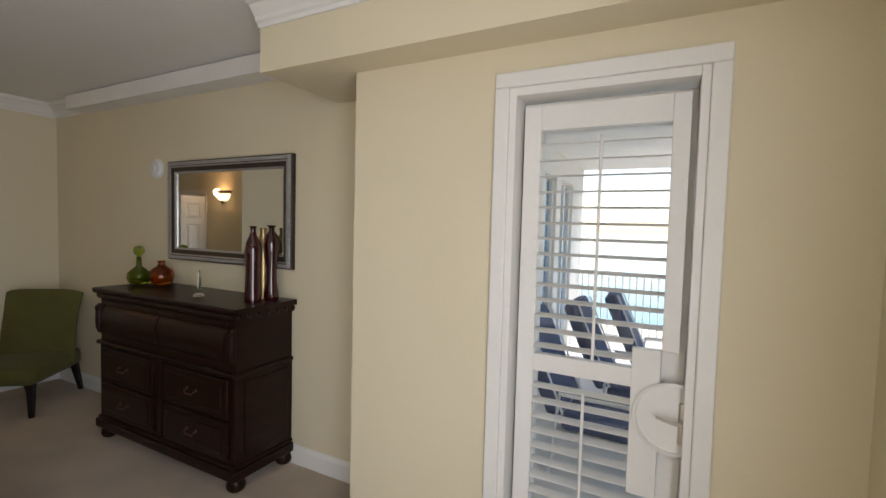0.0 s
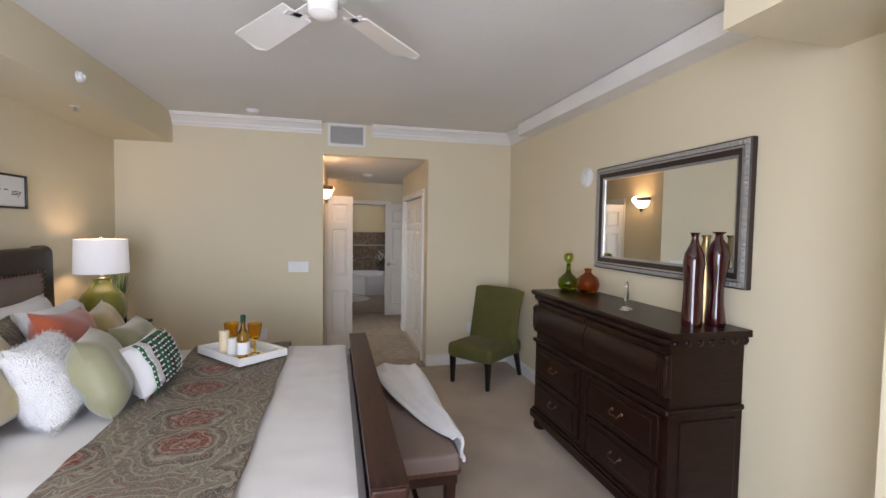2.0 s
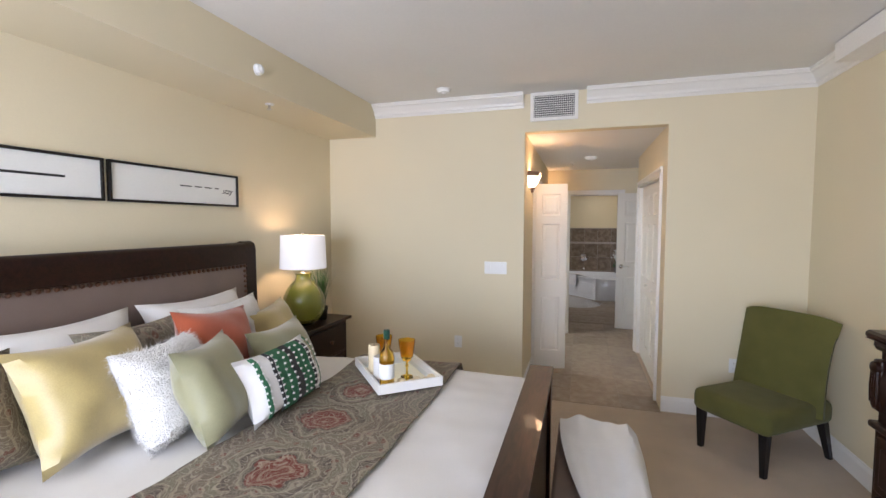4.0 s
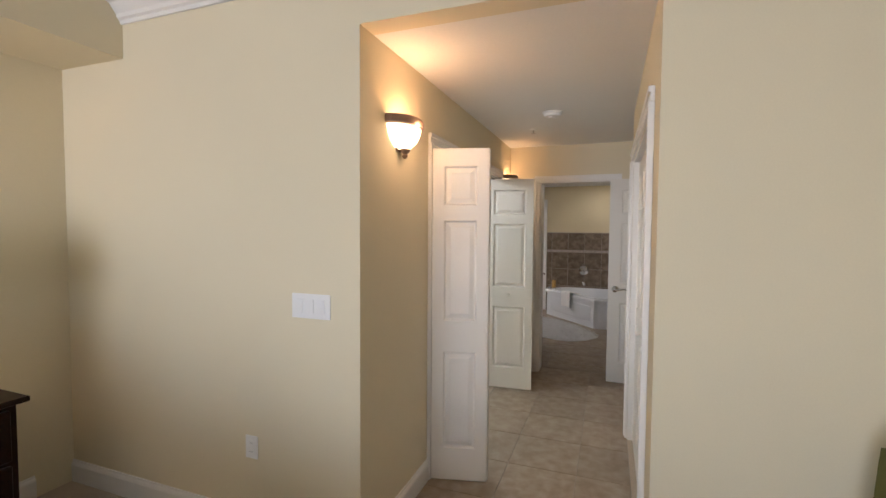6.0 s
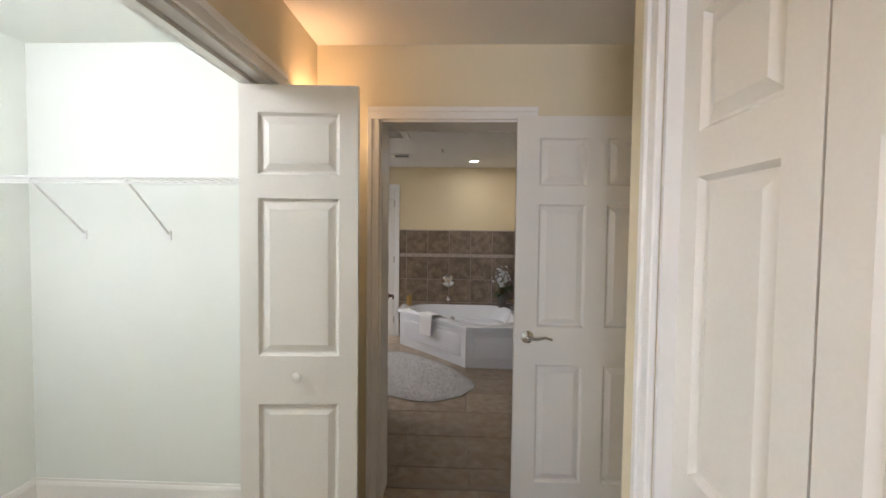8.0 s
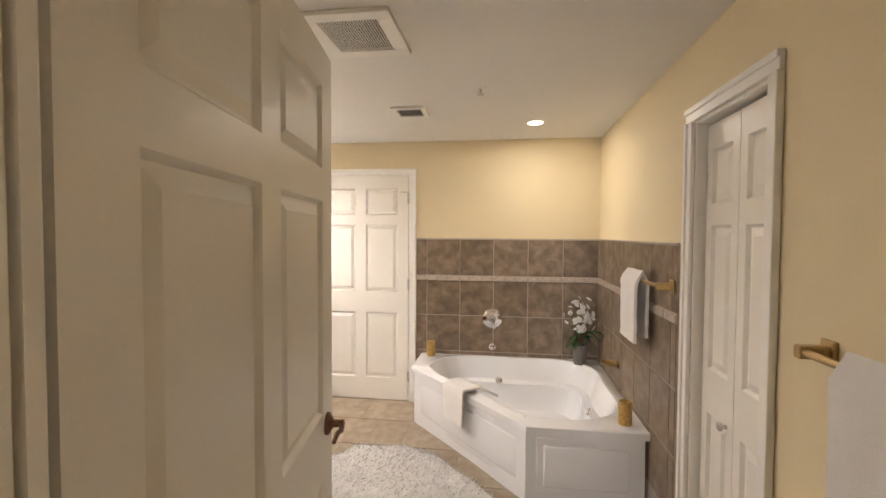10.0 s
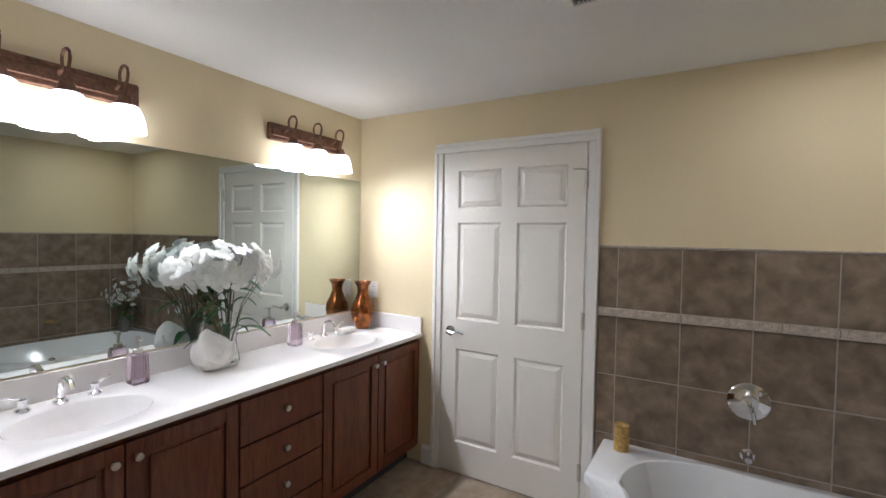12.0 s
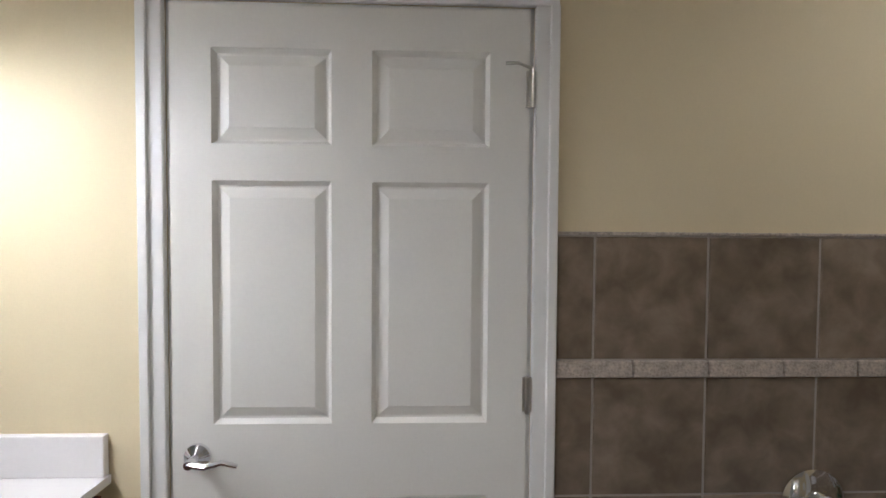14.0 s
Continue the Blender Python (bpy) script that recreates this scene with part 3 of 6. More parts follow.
structure("wall_bath_south", box((XB, BS - 0.12, 0), (BX, BS, BATHC)), M_BATHWALL, "yellow painted bathroom wall behind vanity", "wall")
structure("wall_bath_north", boxes(((XB, BN, 0), (-10.18, BN + 0.12, BATHC)), ((-9.625, BN, 0), (BX, BN + 0.12, BATHC)), ((-10.18, BN, 2.0), (-9.625, BN + 0.12, BATHC))), M_BATHWALL, "yellow painted bathroom wall with linen closet", "wall")
structure("bath_ceiling", box((XB - 0.12, BS - 0.12, BATHC), (BX, BN + 0.12, BATHC + 0.06)), M_CEIL, "white bathroom ceiling", "ceiling")
casing_y("bath_door_casing", XB, 0.64, 1.55, 2.045, 1)
casing_x("linen_closet_casing", BN, -10.18, -9.625, 2.0, -1)
# unseen walls added to stop sky light showing through the door gaps
structure("wall_bath_back", boxes(((XB - 0.3, 0.5, 0), (XB - 0.2, 1.7, 2.2)), ((-10.3, BN + 0.5, 0), (-9.5, BN + 0.6, BATHC)), ((-10.42, BN + 0.12, 0), (-10.3, BN + 0.6, BATHC)), ((-9.5, BN + 0.12, 0), (-9.38, BN + 0.6, BATHC)), ((-10.42, BN + 0.12, BATHC), (-9.38, BN + 0.6, BATHC + 0.06))), M_BATHWALL, "plain unseen wall added behind closed doors to block sky light", "wall")
structure("baseboard", prism(BASE, 0.07, pose(XB, 0.505, 0)), M_TRIM, "white moulded baseboard", "baseboard")

# ---- doors ----


def leaf(name, w, h, m, cols, label, cat="door", t=0.035, material=None, stile=0.11):
    e = empty(name, m, label, cat)
    part("leaf", door_mesh(w, h, t, cols, stile=stile), material or M_DOOR, e)
    return e


def hinge(parent, x, y, z, mtl=None):
    b = box((x - 0.012, y - 0.004, z - 0.045), (x + 0.012, y + 0.004, z + 0.045), 0.001)
    tube([(x, y - 0.006, z - 0.047), (x, y - 0.006, z + 0.047)], 0.006, 8, b)
    return part("hinge", b, mtl or M_NICKEL, parent)


def knob(parent, x, y, z, s=-1, r=0.017, mtl=None):
    b = lathe([(0, 0), (r * 0.55, 0), (r * 0.45, r * 0.5), (r * 0.6, r * 0.8), (r, r * 1.1), (r * 0.95, r * 1.6), (r * 0.5, r * 1.85), (0, r * 1.9)], 16)
    bmesh.ops.transform(b, matrix=pose(x, y, z, 90 if s < 0 else -90), verts=b.verts)
    return part("knob", b, mtl or M_DOOR, parent, "", True)


# bath door: local x runs to +y in the world, the face with y = 0 looks to +x
d = leaf("door_1", 0.886, 2.025, pose(XB + 0.010, 0.652, 0.010, 0, 0, 90), 2, "closed white six-panel bathroom door", stile=0.10)
lever(d, pose(0.062, 0, 0.908, 90), M_CHROME)
for z in (0.22, 1.06, 1.83):
    hinge(d, 0.888, -0.002, z)
part("door_stop", tube([(0.888, -0.01, 1.88), (0.85, -0.03, 1.885), (0.82, -0.028, 1.884)], 0.004, 6), M_NICKEL, d, "hinge-pin door stop")
# open bathroom door, swung into the room
d = leaf("door_2", 1.0, 2.03, pose(-8.47, 2.03, 0.012, 0, 0, 180 + 9.1), 2, "white six-panel bathroom door standing open")
lever(d, pose(0.935, 0.035, 0.945, -90), M_BRONZE, -1)
lever(d, pose(0.935, 0, 0.945, 90), M_BRONZE, -1)
part("latch_plate", box((0.9985, 0.006, 0.90), (1.002, 0.029, 0.99), 0.001), M_BRONZE, d)
for z in (0.22, 1.02, 1.86):
    hinge(d, -0.002, 0.034, z, M_BRONZE)
# door of the vestibule, standing open before the end wall
d = leaf("door_3", 0.785, 2.03, pose(-8.14, 2.728, 0.012, 0, 0, 90), 2, "white six-panel vestibule door standing open")
lever(d, pose(0.065, 0, 0.94, 90), M_CHROME)
# hall closet bifold, closed
for i in range(4):
    d = leaf("bifold_door", 0.379, 2.0, pose(-5.366 - i * 0.384, HN + 0.035, 0.012, 0, 0, 180) @ pose(0, -0.03, 0), 1, "closed white panelled bifold closet door", t=0.03, stile=0.075)
    d["group"] = "hall bifold leaves"
    if i in (1, 2):
        knob(d, 0.19, 0.03, 0.90, 1)
# open bifold pairs of the walk-in closet: two folded leaves each side
for k, (x, y, a, f) in enumerate(((-5.875, 1.74, 104, 1), (-5.93, 1.735, 98, 0), (-7.57, 1.62, 94, 1), (-7.65, 1.60, 88, 0))):
    ww = 0.335 if k < 2 else 0.445
    d = leaf("bifold_door", ww, 2.0, pose(x, y, 0.014, 0, 0, a), 1, "white panelled bifold closet door folded open", t=0.03, stile=0.07)
    d["group"] = "walk-in closet bifold leaves"
    if k == 2:
        knob(d, 0.22, 0, 0.90, -1)
structure("closet_track", boxes(((-7.69, HS - 0.075, 2.02), (-5.94, HS - 0.045, 2.037))), M_NICKEL, "metal bifold door track under closet head", "door track")
# linen closet bifold in the bathroom
for i in range(2):
    d = leaf("bifold_door", 0.264, 1.965, pose(-9.637 - i * 0.268, BN + 0.045, 0.012, 0, 0, 180) @ pose(0, -0.03, 0), 1, "closed white narrow linen closet door", t=0.03, stile=0.05)
    d["group"] = "linen closet leaves"
    if i == 1:
        knob(d, 0.05, 0.03, 0.78, 1, mtl=M_NICKEL)

# ---- balcony door with shutter ----
e = tagged(new("balcony_door_casing"), "white deep moulded casing of balcony door", "door frame", kind="structure")
W = 0.062
for a, b in (((DX0 - W, 0), (DX0, DT)), ((DX1, 0), (DX1 + W, DT)), ((DX0 - W, DT), (DX1 + W, DT + W))):
    bm = box((a[0], 3.472, a[1]), (b[0], 3.496, b[1]), 0.005)
    part("casing_trim", bm, M_TRIM, e)
for a, b in (((DX0, 0), (DX0 + 0.03, DT)), ((DX1 - 0.03, 0), (DX1, DT)), ((DX0 + 0.03, DT - 0.035), (DX1 - 0.03, DT))):
    part("jamb", box((a[0], 3.485, a[1]), (b[0], 3.72, b[1]), 0.003), M_TRIM, e)
e = empty("door_4", pose(0, 0, 0), "white glazed balcony door with plantation shutter", "door")
LX0, LX1, LZ = DX0 + 0.032, DX1 - 0.032, DT - 0.045
GX0, GX1, GT, GB = -0.085, 0.408, 2.065, 0.28
part("leaf_frame", boxes(((LX0, 3.60, 0.012), (GX0, 3.645, LZ)), ((GX1, 3.60, 0.012), (LX1, 3.645, LZ)), ((GX0, 3.60, GT), (GX1, 3.645, LZ)), ((GX0, 3.60, 0.012), (GX1, 3.645, GB)), bev=0.002), M_TRIM, e)
pane = part("pane", box((GX0, 3.62, GB), (GX1, 3.626, GT)), M_CLEAR, e)
pane.visible_shadow = False
sf = part("shutter_frame", boxes(((LX0 + 0.015, 3.555, 0.15), (GX0, 3.59, LZ - 0.02)), ((GX1, 3.555, 1.20), (LX1 - 0.02, 3.59, LZ - 0.02)), ((GX0, 3.555, GT), (GX1, 3.59, LZ - 0.02)), ((GX0, 3.555, 0.15), (GX1, 3.59, GB)), ((GX0, 3.555, 1.045), (0.305, 3.59, 1.12)), ((0.305, 3.555, 0.62), (0.408, 3.59, 1.20)), bev=0.003), M_TRIM, e, "white shutter frame with cut-out at the lock")
rows = [(1.12 + 0.035 + 0.0655 * i, GX1 if 1.12 + 0.0655 * i > 1.19 else 0.305) for i in range(14)] + [(GB + 0.04 + 0.066 * i, 0.305 if GB + 0.066 * i > 0.55 else GX1) for i in range(11)]
for z, xr in rows:
    prof = [(0.030 * math.cos(6.283 * k / 12), 0.0045 * math.sin(6.283 * k / 12)) for k in range(12)]
    part("slat", prism(prof, xr - GX0 + 0.004, pose(xr + 0.002, 3.573, z, 0, 0, 90) @ pose(0, 0, 0, 0, -8 if z > 1.13 else -5, 0)), M_TRIM, e)
part("tilt_rod", box((0.155, 3.528, 1.13), (0.167, 3.541, 2.03), 0.003), M_TRIM, e)
part("tilt_rod", box((0.125, 3.528, 0.33), (0.137, 3.541, 0.99), 0.003), M_TRIM, e)
b = lathe([(0.135, 0), (0.14, 0.012), (0.128, 0.016), (0.125, 0.004), (0, 0.004)], 32)
bmesh.ops.transform(b, matrix=pose(0.455, 3.552, 0.95, 90), verts=b.verts)
part("lock_cutout", b, M_TRIM, e, "rounded white cut-out around lock", True)
b = box((0.475, 3.535, 0.86), (0.51, 3.552, 1.02), 0.012, 3)
tube([(0.492, 3.535, 0.95), (0.492, 3.505, 0.95), (0.45, 3.50, 0.955), (0.40, 3.503, 0.965)], 0.009, 8, b, 0.006)
part("door_handle", b, M_NICKEL, e, "", True)

# ---- wall and ceiling fixtures ----


def grille(name, m, w, h, label, nx, ny, cat="air vent", border=0.03, slats=None):
    slats = slats or M_TRIM
    e = empty(name, m, label, cat)
    part("frame", boxes(((-w / 2, -h / 2, 0), (-w / 2 + border, h / 2, 0.018)), ((w / 2 - border, -h / 2, 0), (w / 2, h / 2, 0.018)), ((-w / 2 + border, -h / 2, 0), (w / 2 - border, -h / 2 + border, 0.018)), ((-w / 2 + border, h / 2 - border, 0), (w / 2 - border, h / 2, 0.018)), bev=0.003), M_TRIM, e)
    # flat dark sheet in place of the shaded duct behind the slats
    part("duct_shade", box((-w / 2 + border, -h / 2 + border, 0.001), (w / 2 - border, h / 2 - border, 0.003)), M_GRAPH, e)
    iw, ih = w - 2 * border, h - 2 * border
    for i in range(nx):
        x = -iw / 2 + iw * (i + 0.5) / nx
        part("slat", box((x - 0.002, -ih / 2, 0.003), (x + 0.002, ih / 2, 0.011)), slats, e)
    for j in range(ny):
        y = -ih / 2 + ih * (j + 0.5) / ny
        part("slat", box((-iw / 2, y - 0.0022, 0.006), (iw / 2, y + 0.0022, 0.012)), slats, e)
    return e


grille("return_air_vent", pose(XW + 0.001, 1.962, 2.628, 90, 0, 90), 0.41, 0.25, "white return-air grille over a dark sheet above hall opening", 20, 10)
grille("ceiling_vent", pose(-11.095, 1.765, BATHC - 0.001, 180), 0.22, 0.22, "white supply vent with shade-grey louvres on bath ceiling", 0, 11, border=0.03, slats=M_LOUVRE)
fanv = grille("exhaust_fan", pose(-9.94, 1.795, BATHC - 0.001, 180), 0.40, 0.36, "white bathroom exhaust fan grille on ceiling", 0, 22, "exhaust fan", 0.06)


def puck(name, m, label, r=0.055, cat="smoke detector"):
    e = empty(name, m, label, cat)
    part("body", lathe([(0, 0), (r, 0), (r * 1.02, 0.012), (r * 0.9, 0.03), (r * 0.45, 0.036), (r * 0.4, 0.042), (0, 0.043)], 24), M_PLASTIC, e, "", True)
    part("ring", lathe([(r * 1.16, 0), (r * 1.18, 0.008), (r * 1.02, 0.01)], 24), M_PLASTIC, e, "", True)
    return e


puck("smoke_detector", pose(-4.75, 1.052, CEIL, 180), "round white smoke detector on bedroom ceiling")
puck("smoke_detector", pose(-6.85, 2.313, HALLC, 180), "round white smoke detector on hall ceiling", 0.065)
puck("wall_alarm", pose(-3.395, YN, 2.069, 90), "round white alarm sounder on wall by mirror", 0.07, "alarm")
puck("beam_detector", pose(-3.393, 0.237, 2.56, -90), "round white detector on beam face", 0.032)


def sprinkler(x, y, z):
    e = empty("sprinkler", pose(x, y, z, 180), "small white ceiling sprinkler head", "sprinkler")
    part("plate", lathe([(0, 0), (0.033, 0), (0.03, 0.006), (0, 0.007)], 20), M_PLASTIC, e, "", True)
    part("nozzle", lathe([(0.008, 0.005), (0.008, 0.03), (0.004, 0.034), (0.02, 0.036), (0.02, 0.039), (0, 0.04)], 12), M_NICKEL, e, "", True)


for p in ((-3.745, 0.046, 2.45), (-7.37, 2.088, HALLC), (-10.69, 2.254, BATHC)):
    sprinkler(*p)


def plate(name, m, w, h, label, kind):
    e = empty(name, m, label, "switch" if kind == "switch" else "outlet")
    part("cover", box((-w / 2, -h / 2, 0), (w / 2, h / 2, 0.007), 0.003), M_PLASTIC, e)
    if kind == "switch":
        n = 3
        for i in range(n):
            x = (i - 1) * 0.062
            part("rocker", box((x - 0.017, -0.034, 0.005), (x + 0.017, 0.034, 0.011), 0.002), M_PLASTIC, e)
    else:
        for z in (-0.022, 0.022):
            part("socket", lathe([(0.015, 0.006), (0.0145, 0.009), (0, 0.009)], 16, (0, z, 0)), M_PLASTIC, e)
            part("slot", boxes(((-0.007, z - 0.004, 0.0085), (-0.005, z + 0.005, 0.0094)), ((0.005, z - 0.004, 0.0085), (0.007, z + 0.005, 0.0094))), M_GRAPH, e)


plate("light_switch", pose(XW, 1.453, 1.18, 90, 0, 90), 0.21, 0.115, "white three-gang light switch plate on cream wall", "switch")
plate("outlet", pose(XW, 1.096, 0.455, 90, 0, 90), 0.075, 0.115, "white double wall outlet above baseboard", "outlet")
plate("outlet", pose(XW, 3.42, 0.44, 90, 0, 90), 0.075, 0.115, "white double wall outlet behind green chair", "outlet")
plate("outlet", pose(XB, 0.075, 1.13, 90, 0, 90), 0.075, 0.115, "white wall outlet above vanity", "outlet")


def sconce(x, y):
    e = empty("wall_sconce", pose(x, y, 2.02), "lit half-bowl wall sconce with bronze rim", "wall lamp", "hall sconces")
    n = 24

    def half(pts, yo=0.0):
        bm = bmesh.new()
        rings = [[bm.verts.new((r * math.cos(math.pi * i / n), yo + r * 0.72 * math.sin(math.pi * i / n), z)) for i in range(n + 1)] for r, z in pts]
        for p, q in zip(rings, rings[1:]):
            for i in range(n):
                bm.faces.new((p[i], p[i + 1], q[i + 1], q[i]))
        return bm
    part("glass_bowl", half([(0.028, -0.078), (0.075, -0.064), (0.115, -0.034), (0.137, 0.005), (0.145, 0.035)]), M_SGLOW, e, "glowing alabaster glass bowl", True)
    part("rim", half([(0.145, 0.03), (0.162, 0.036), (0.164, 0.062), (0.155, 0.075), (0.143, 0.075), (0.141, 0.034)]), M_TAUPE, e, "brown bronze rim", True)
    part("finial", lathe([(0, -0.125), (0.011, -0.119), (0.016, -0.108), (0.01, -0.098), (0.024, -0.089), (0.03, -0.076), (0, -0.068)], 16, (0, 0.03, 0)), M_TAUPE, e, "bronze finial", True)
    part("back_plate", box((-0.05, 0.0, -0.085), (0.05, 0.01, 0.06), 0.004), M_TAUPE, e)
    return e


sconce(-5.49, HS)
sconce(-8.02, HS)

# ceiling fan
e = empty("ceiling_fan", pose(-1.85, 1.79, CEIL), "white five-blade ceiling fan at rest", "ceiling fan")
part("canopy", lathe([(0, 0), (0.07, 0), (0.065, -0.04), (0.02, -0.06), (0, -0.06)], 24), M_TRIM, e, "", True)
part("rod", lathe([(0.014, -0.05), (0.014, -0.16)], 12), M_TRIM, e, "", True)
part("motor_housing", lathe([(0, -0.13), (0.05, -0.13), (0.105, -0.16), (0.11, -0.20), (0.09, -0.235), (0.06, -0.245), (0.055, -0.30), (0.03, -0.315), (0, -0.318)], 28), M_TRIM, e, "", True)
for i in range(5):
    a = 72 * i + 141
    ro = pose(0, 0, -0.235, 0, 0, a)
    b = boxes(((0.09, -0.02, -0.006), (0.22, 0.02, 0.0)), ((0.18, -0.045, -0.006), (0.235, 0.045, 0.0)), bev=0.002)
    bmesh.ops.transform(b, matrix=ro, verts=b.verts)
    part("blade_arm", b, M_TRIM, e)

    def bl(u, v):
        r = 0.20 + 0.47 * u
        w = 0.064 + 0.02 * u
        if u > 0.9:
            w *= math.sqrt(max(0.15, 1 - ((u - 0.9) / 0.1) ** 2 * 0.8))
        return (r, (v - 0.5) * 2 * w, (v - 0.5) * 0.03)
    b = sheet(16, 4, bl, 0.007)
    bmesh.ops.transform(b, matrix=ro, verts=b.verts)
    part("blade", b, M_TRIM, e)

# ---- bed ----
e = empty("bed", pose(0, 0, 0), "king sleigh bed with upholstered headboard and dark wood frame", "bed")
HX0, HX1 = -3.78, -1.26


def roll(y0, z0, z1, lean, r, n=10):
    """A sleigh profile in y, z that leans back and rolls over at the top."""
    f = [(y0 + lean * (1 - k / n) ** 2, z0 + (z1 - r - z0) * k / n) for k in range(n + 1)]
    c = (y0 - r * 0.9, z1 - r)
    t = [(c[0] + 0.9 * r * math.cos(math.pi * k / 8), c[1] + r * math.sin(math.pi * k / 8)) for k in range(1, 9)]
    bk = [(c[0] - 0.9 * r + 0.012 + lean * (1 - k / n) ** 2, z0 + (z1 - r - z0) * k / n) for k in range(n, -1, -1)]
    return f + t + bk


M_YZ = Matrix(((0, 1, 0, 0), (1, 0, 0, 0), (0, 0, 1, 0), (0, 0, 0, 1)))
for x in (HX0, HX1 - 0.10):
    part("headboard_post", prism(roll(-0.13, 0, 1.46, 0.07, 0.06), 0.10, pose(x, 0, 0) @ M_YZ), M_DARK, e, "curved dark wood post", True)
part("headboard_rail", prism([(-0.10, 1.30), (-0.115, 1.38), (-0.125, 1.43), (-0.15, 1.45), (-0.19, 1.45), (-0.22, 1.42), (-0.21, 1.30)], HX1 - HX0 - 0.20, pose(HX0 + 0.10, 0, 0) @ M_YZ), M_DARK, e, "rolled dark wood top rail", True)
b = sheet(24, 16, lambda u, v: (HX0 + 0.10 + u * (HX1 - HX0 - 0.2), -0.135 + 0.022 * (max(0, 1 - (2 * u - 1) ** 8) * max(0, 1 - (2 * v - 1) ** 8)) + 0.06 * (1 - v) ** 2, 0.35 + v * 0.95))
addbox(b, (HX0 + 0.10, -0.19, 0.35), (HX1 - 0.10, -0.137, 1.30))
part("headboard_panel", b, M_LEATHER, e, "taupe upholstered panel", True)
nb = lathe([(0, 0.008), (0.009, 0.006), (0.0125, 0), (0.0125, -0.006)], 8)
bmesh.ops.transform(nb, matrix=pose(0, 0, 0, -90), verts=nb.verts)
stud0 = part("nailhead", nb, M_BRONZE, e)
stud0.location = (HX0 + 0.12, -0.126, 1.283)


def stud(parent, x, y, z, rz=0):
    o = new("nailhead", stud0.data)
    o.parent = parent
    o.matrix_basis = pose(x, y, z, 0, 0, rz)


for i in range(1, 62):
    stud(e, HX0 + 0.12 + i * 0.0371, -0.126, 1.283)
for z in range(1, 14):
    y = -0.132 + 0.06 * (0.0184 + 0.0389 * z) ** 2
    stud(e, HX0 + 0.12, y + 0.004, 1.283 - z * 0.037)
    stud(e, HX1 - 0.12, y + 0.004, 1.283 - z * 0.037)
part("footboard", prism([(1.975, 0.12), (1.965, 0.70), (1.95, 0.775), (1.95, 0.805), (2.075, 0.805), (2.075, 0.775), (2.05, 0.70), (2.05, 0.12)], 2.1, pose(-3.49, 0, 0) @ M_YZ), M_FOOT, e, "dark wood footboard with flat cap")
for x in (-3.50, -1.47):
    part("footboard_post", box((x, 1.955, 0), (x + 0.09, 2.07, 0.80), 0.008), M_FOOT, e)
for x in (-3.47, -1.46):
    part("side_rail", box((x, -0.05, 0.22), (x + 0.035, 1.97, 0.42), 0.006), M_FOOT, e)
part("box_spring", box((-3.43, -0.04, 0.25), (-1.46, 1.94, 0.46), 0.03, 3), M_LINEN, e)


def bedtop(u, v):
    x, y = -3.68 + 2.27 * u, -0.03 + 1.985 * v
    ed = min(u, 1 - u)
    z = 0.70 - 0.30 * max(0, 1 - ed / 0.045) ** 2
    z += 0.012 * noise.noise(Vector((x * 3, y * 3, 1))) + 0.006 * noise.noise(Vector((x * 9, y * 9, 4)))
    if v > 0.975:
        z -= 0.06 * ((v - 0.975) / 0.025) ** 2
    return (x, y, z)


q = tagged(finish("duvet", sheet(64, 60, bedtop, 0.03), M_LINEN, smooth=True), "white quilted duvet spread over the bed", "duvet")


def runner(u, v):
    x, y = -3.76 + 2.39 * u, 0.86 + 0.65 * v
    ed = min(u, 1 - u)
    z = 0.724 - 0.34 * max(0, 1 - ed / 0.055) ** 2 + 0.014 * noise.noise(Vector((x * 3, y * 3, 1))) + 0.007 * noise.noise(Vector((x * 10, y * 10, 9)))
    return (x + 0.02 * noise.noise(Vector((y * 4, ed, 0))), y + 0.012 * noise.noise(Vector((x * 3, 5, 0))), z)


tagged(finish("bed_runner", sheet(64, 28, runner, 0.008), M_PAISLEY, smooth=True), "taupe and rust paisley throw across the duvet", "bed runner")


def pillow(name, w, h, d, m, material, label, cat="pillow", seed=0, rough=0.0, hairs=0):
    bm = pillow_mesh(w, h, d, seed, rough)
    bmesh.ops.recalc_face_normals(bm, faces=bm.faces)
    if hairs:
        fr = fringe(bm, hairs, 0.030, seed, 0.0012)
    o = tagged(finish(name, bm, material, smooth=True), label, cat)
    o.matrix_world = m
    if hairs:
        part("fur", fr, material, o)["kind"] = "stuff"
    return o


for i, x in enumerate((-3.08, -2.34, -1.62)):
    pillow("bed_pillow", 0.70, 0.47, 0.17, pose(x, 0.07, 0.945, 22, 0, 2 * i - 2), M_LINEN, "white cotton bed pillow propped on headboard", seed=i)
pillow("sham_pillow", 0.60, 0.44, 0.15, pose(-2.62, 0.20, 0.915, 24, 0, 0), M_PAISLEY, "paisley jacquard sham pillow", seed=11)
pillow("sham_pillow", 0.60, 0.44, 0.15, pose(-1.82, 0.22, 0.915, 24, 0, 3), M_PAISLEY, "paisley jacquard sham pillow", seed=12)
pillow("throw_pillow", 0.42, 0.42, 0.15, pose(-3.33, 0.38, 0.89, 20, 5, 6), M_YEL, "shiny gold satin throw pillow", seed=15)
pillow("fur_pillow", 0.58, 0.42, 0.16, pose(-3.06, 0.29, 0.955, 22, 0, 2), M_FUR, "fluffy white faux-fur cushion", seed=4, rough=0.012, hairs=6000)
pillow("throw_pillow", 0.52, 0.46, 0.18, pose(-2.23, 0.38, 0.935, 22, 0, 6), M_YEL, "shiny gold satin throw pillow", seed=5)
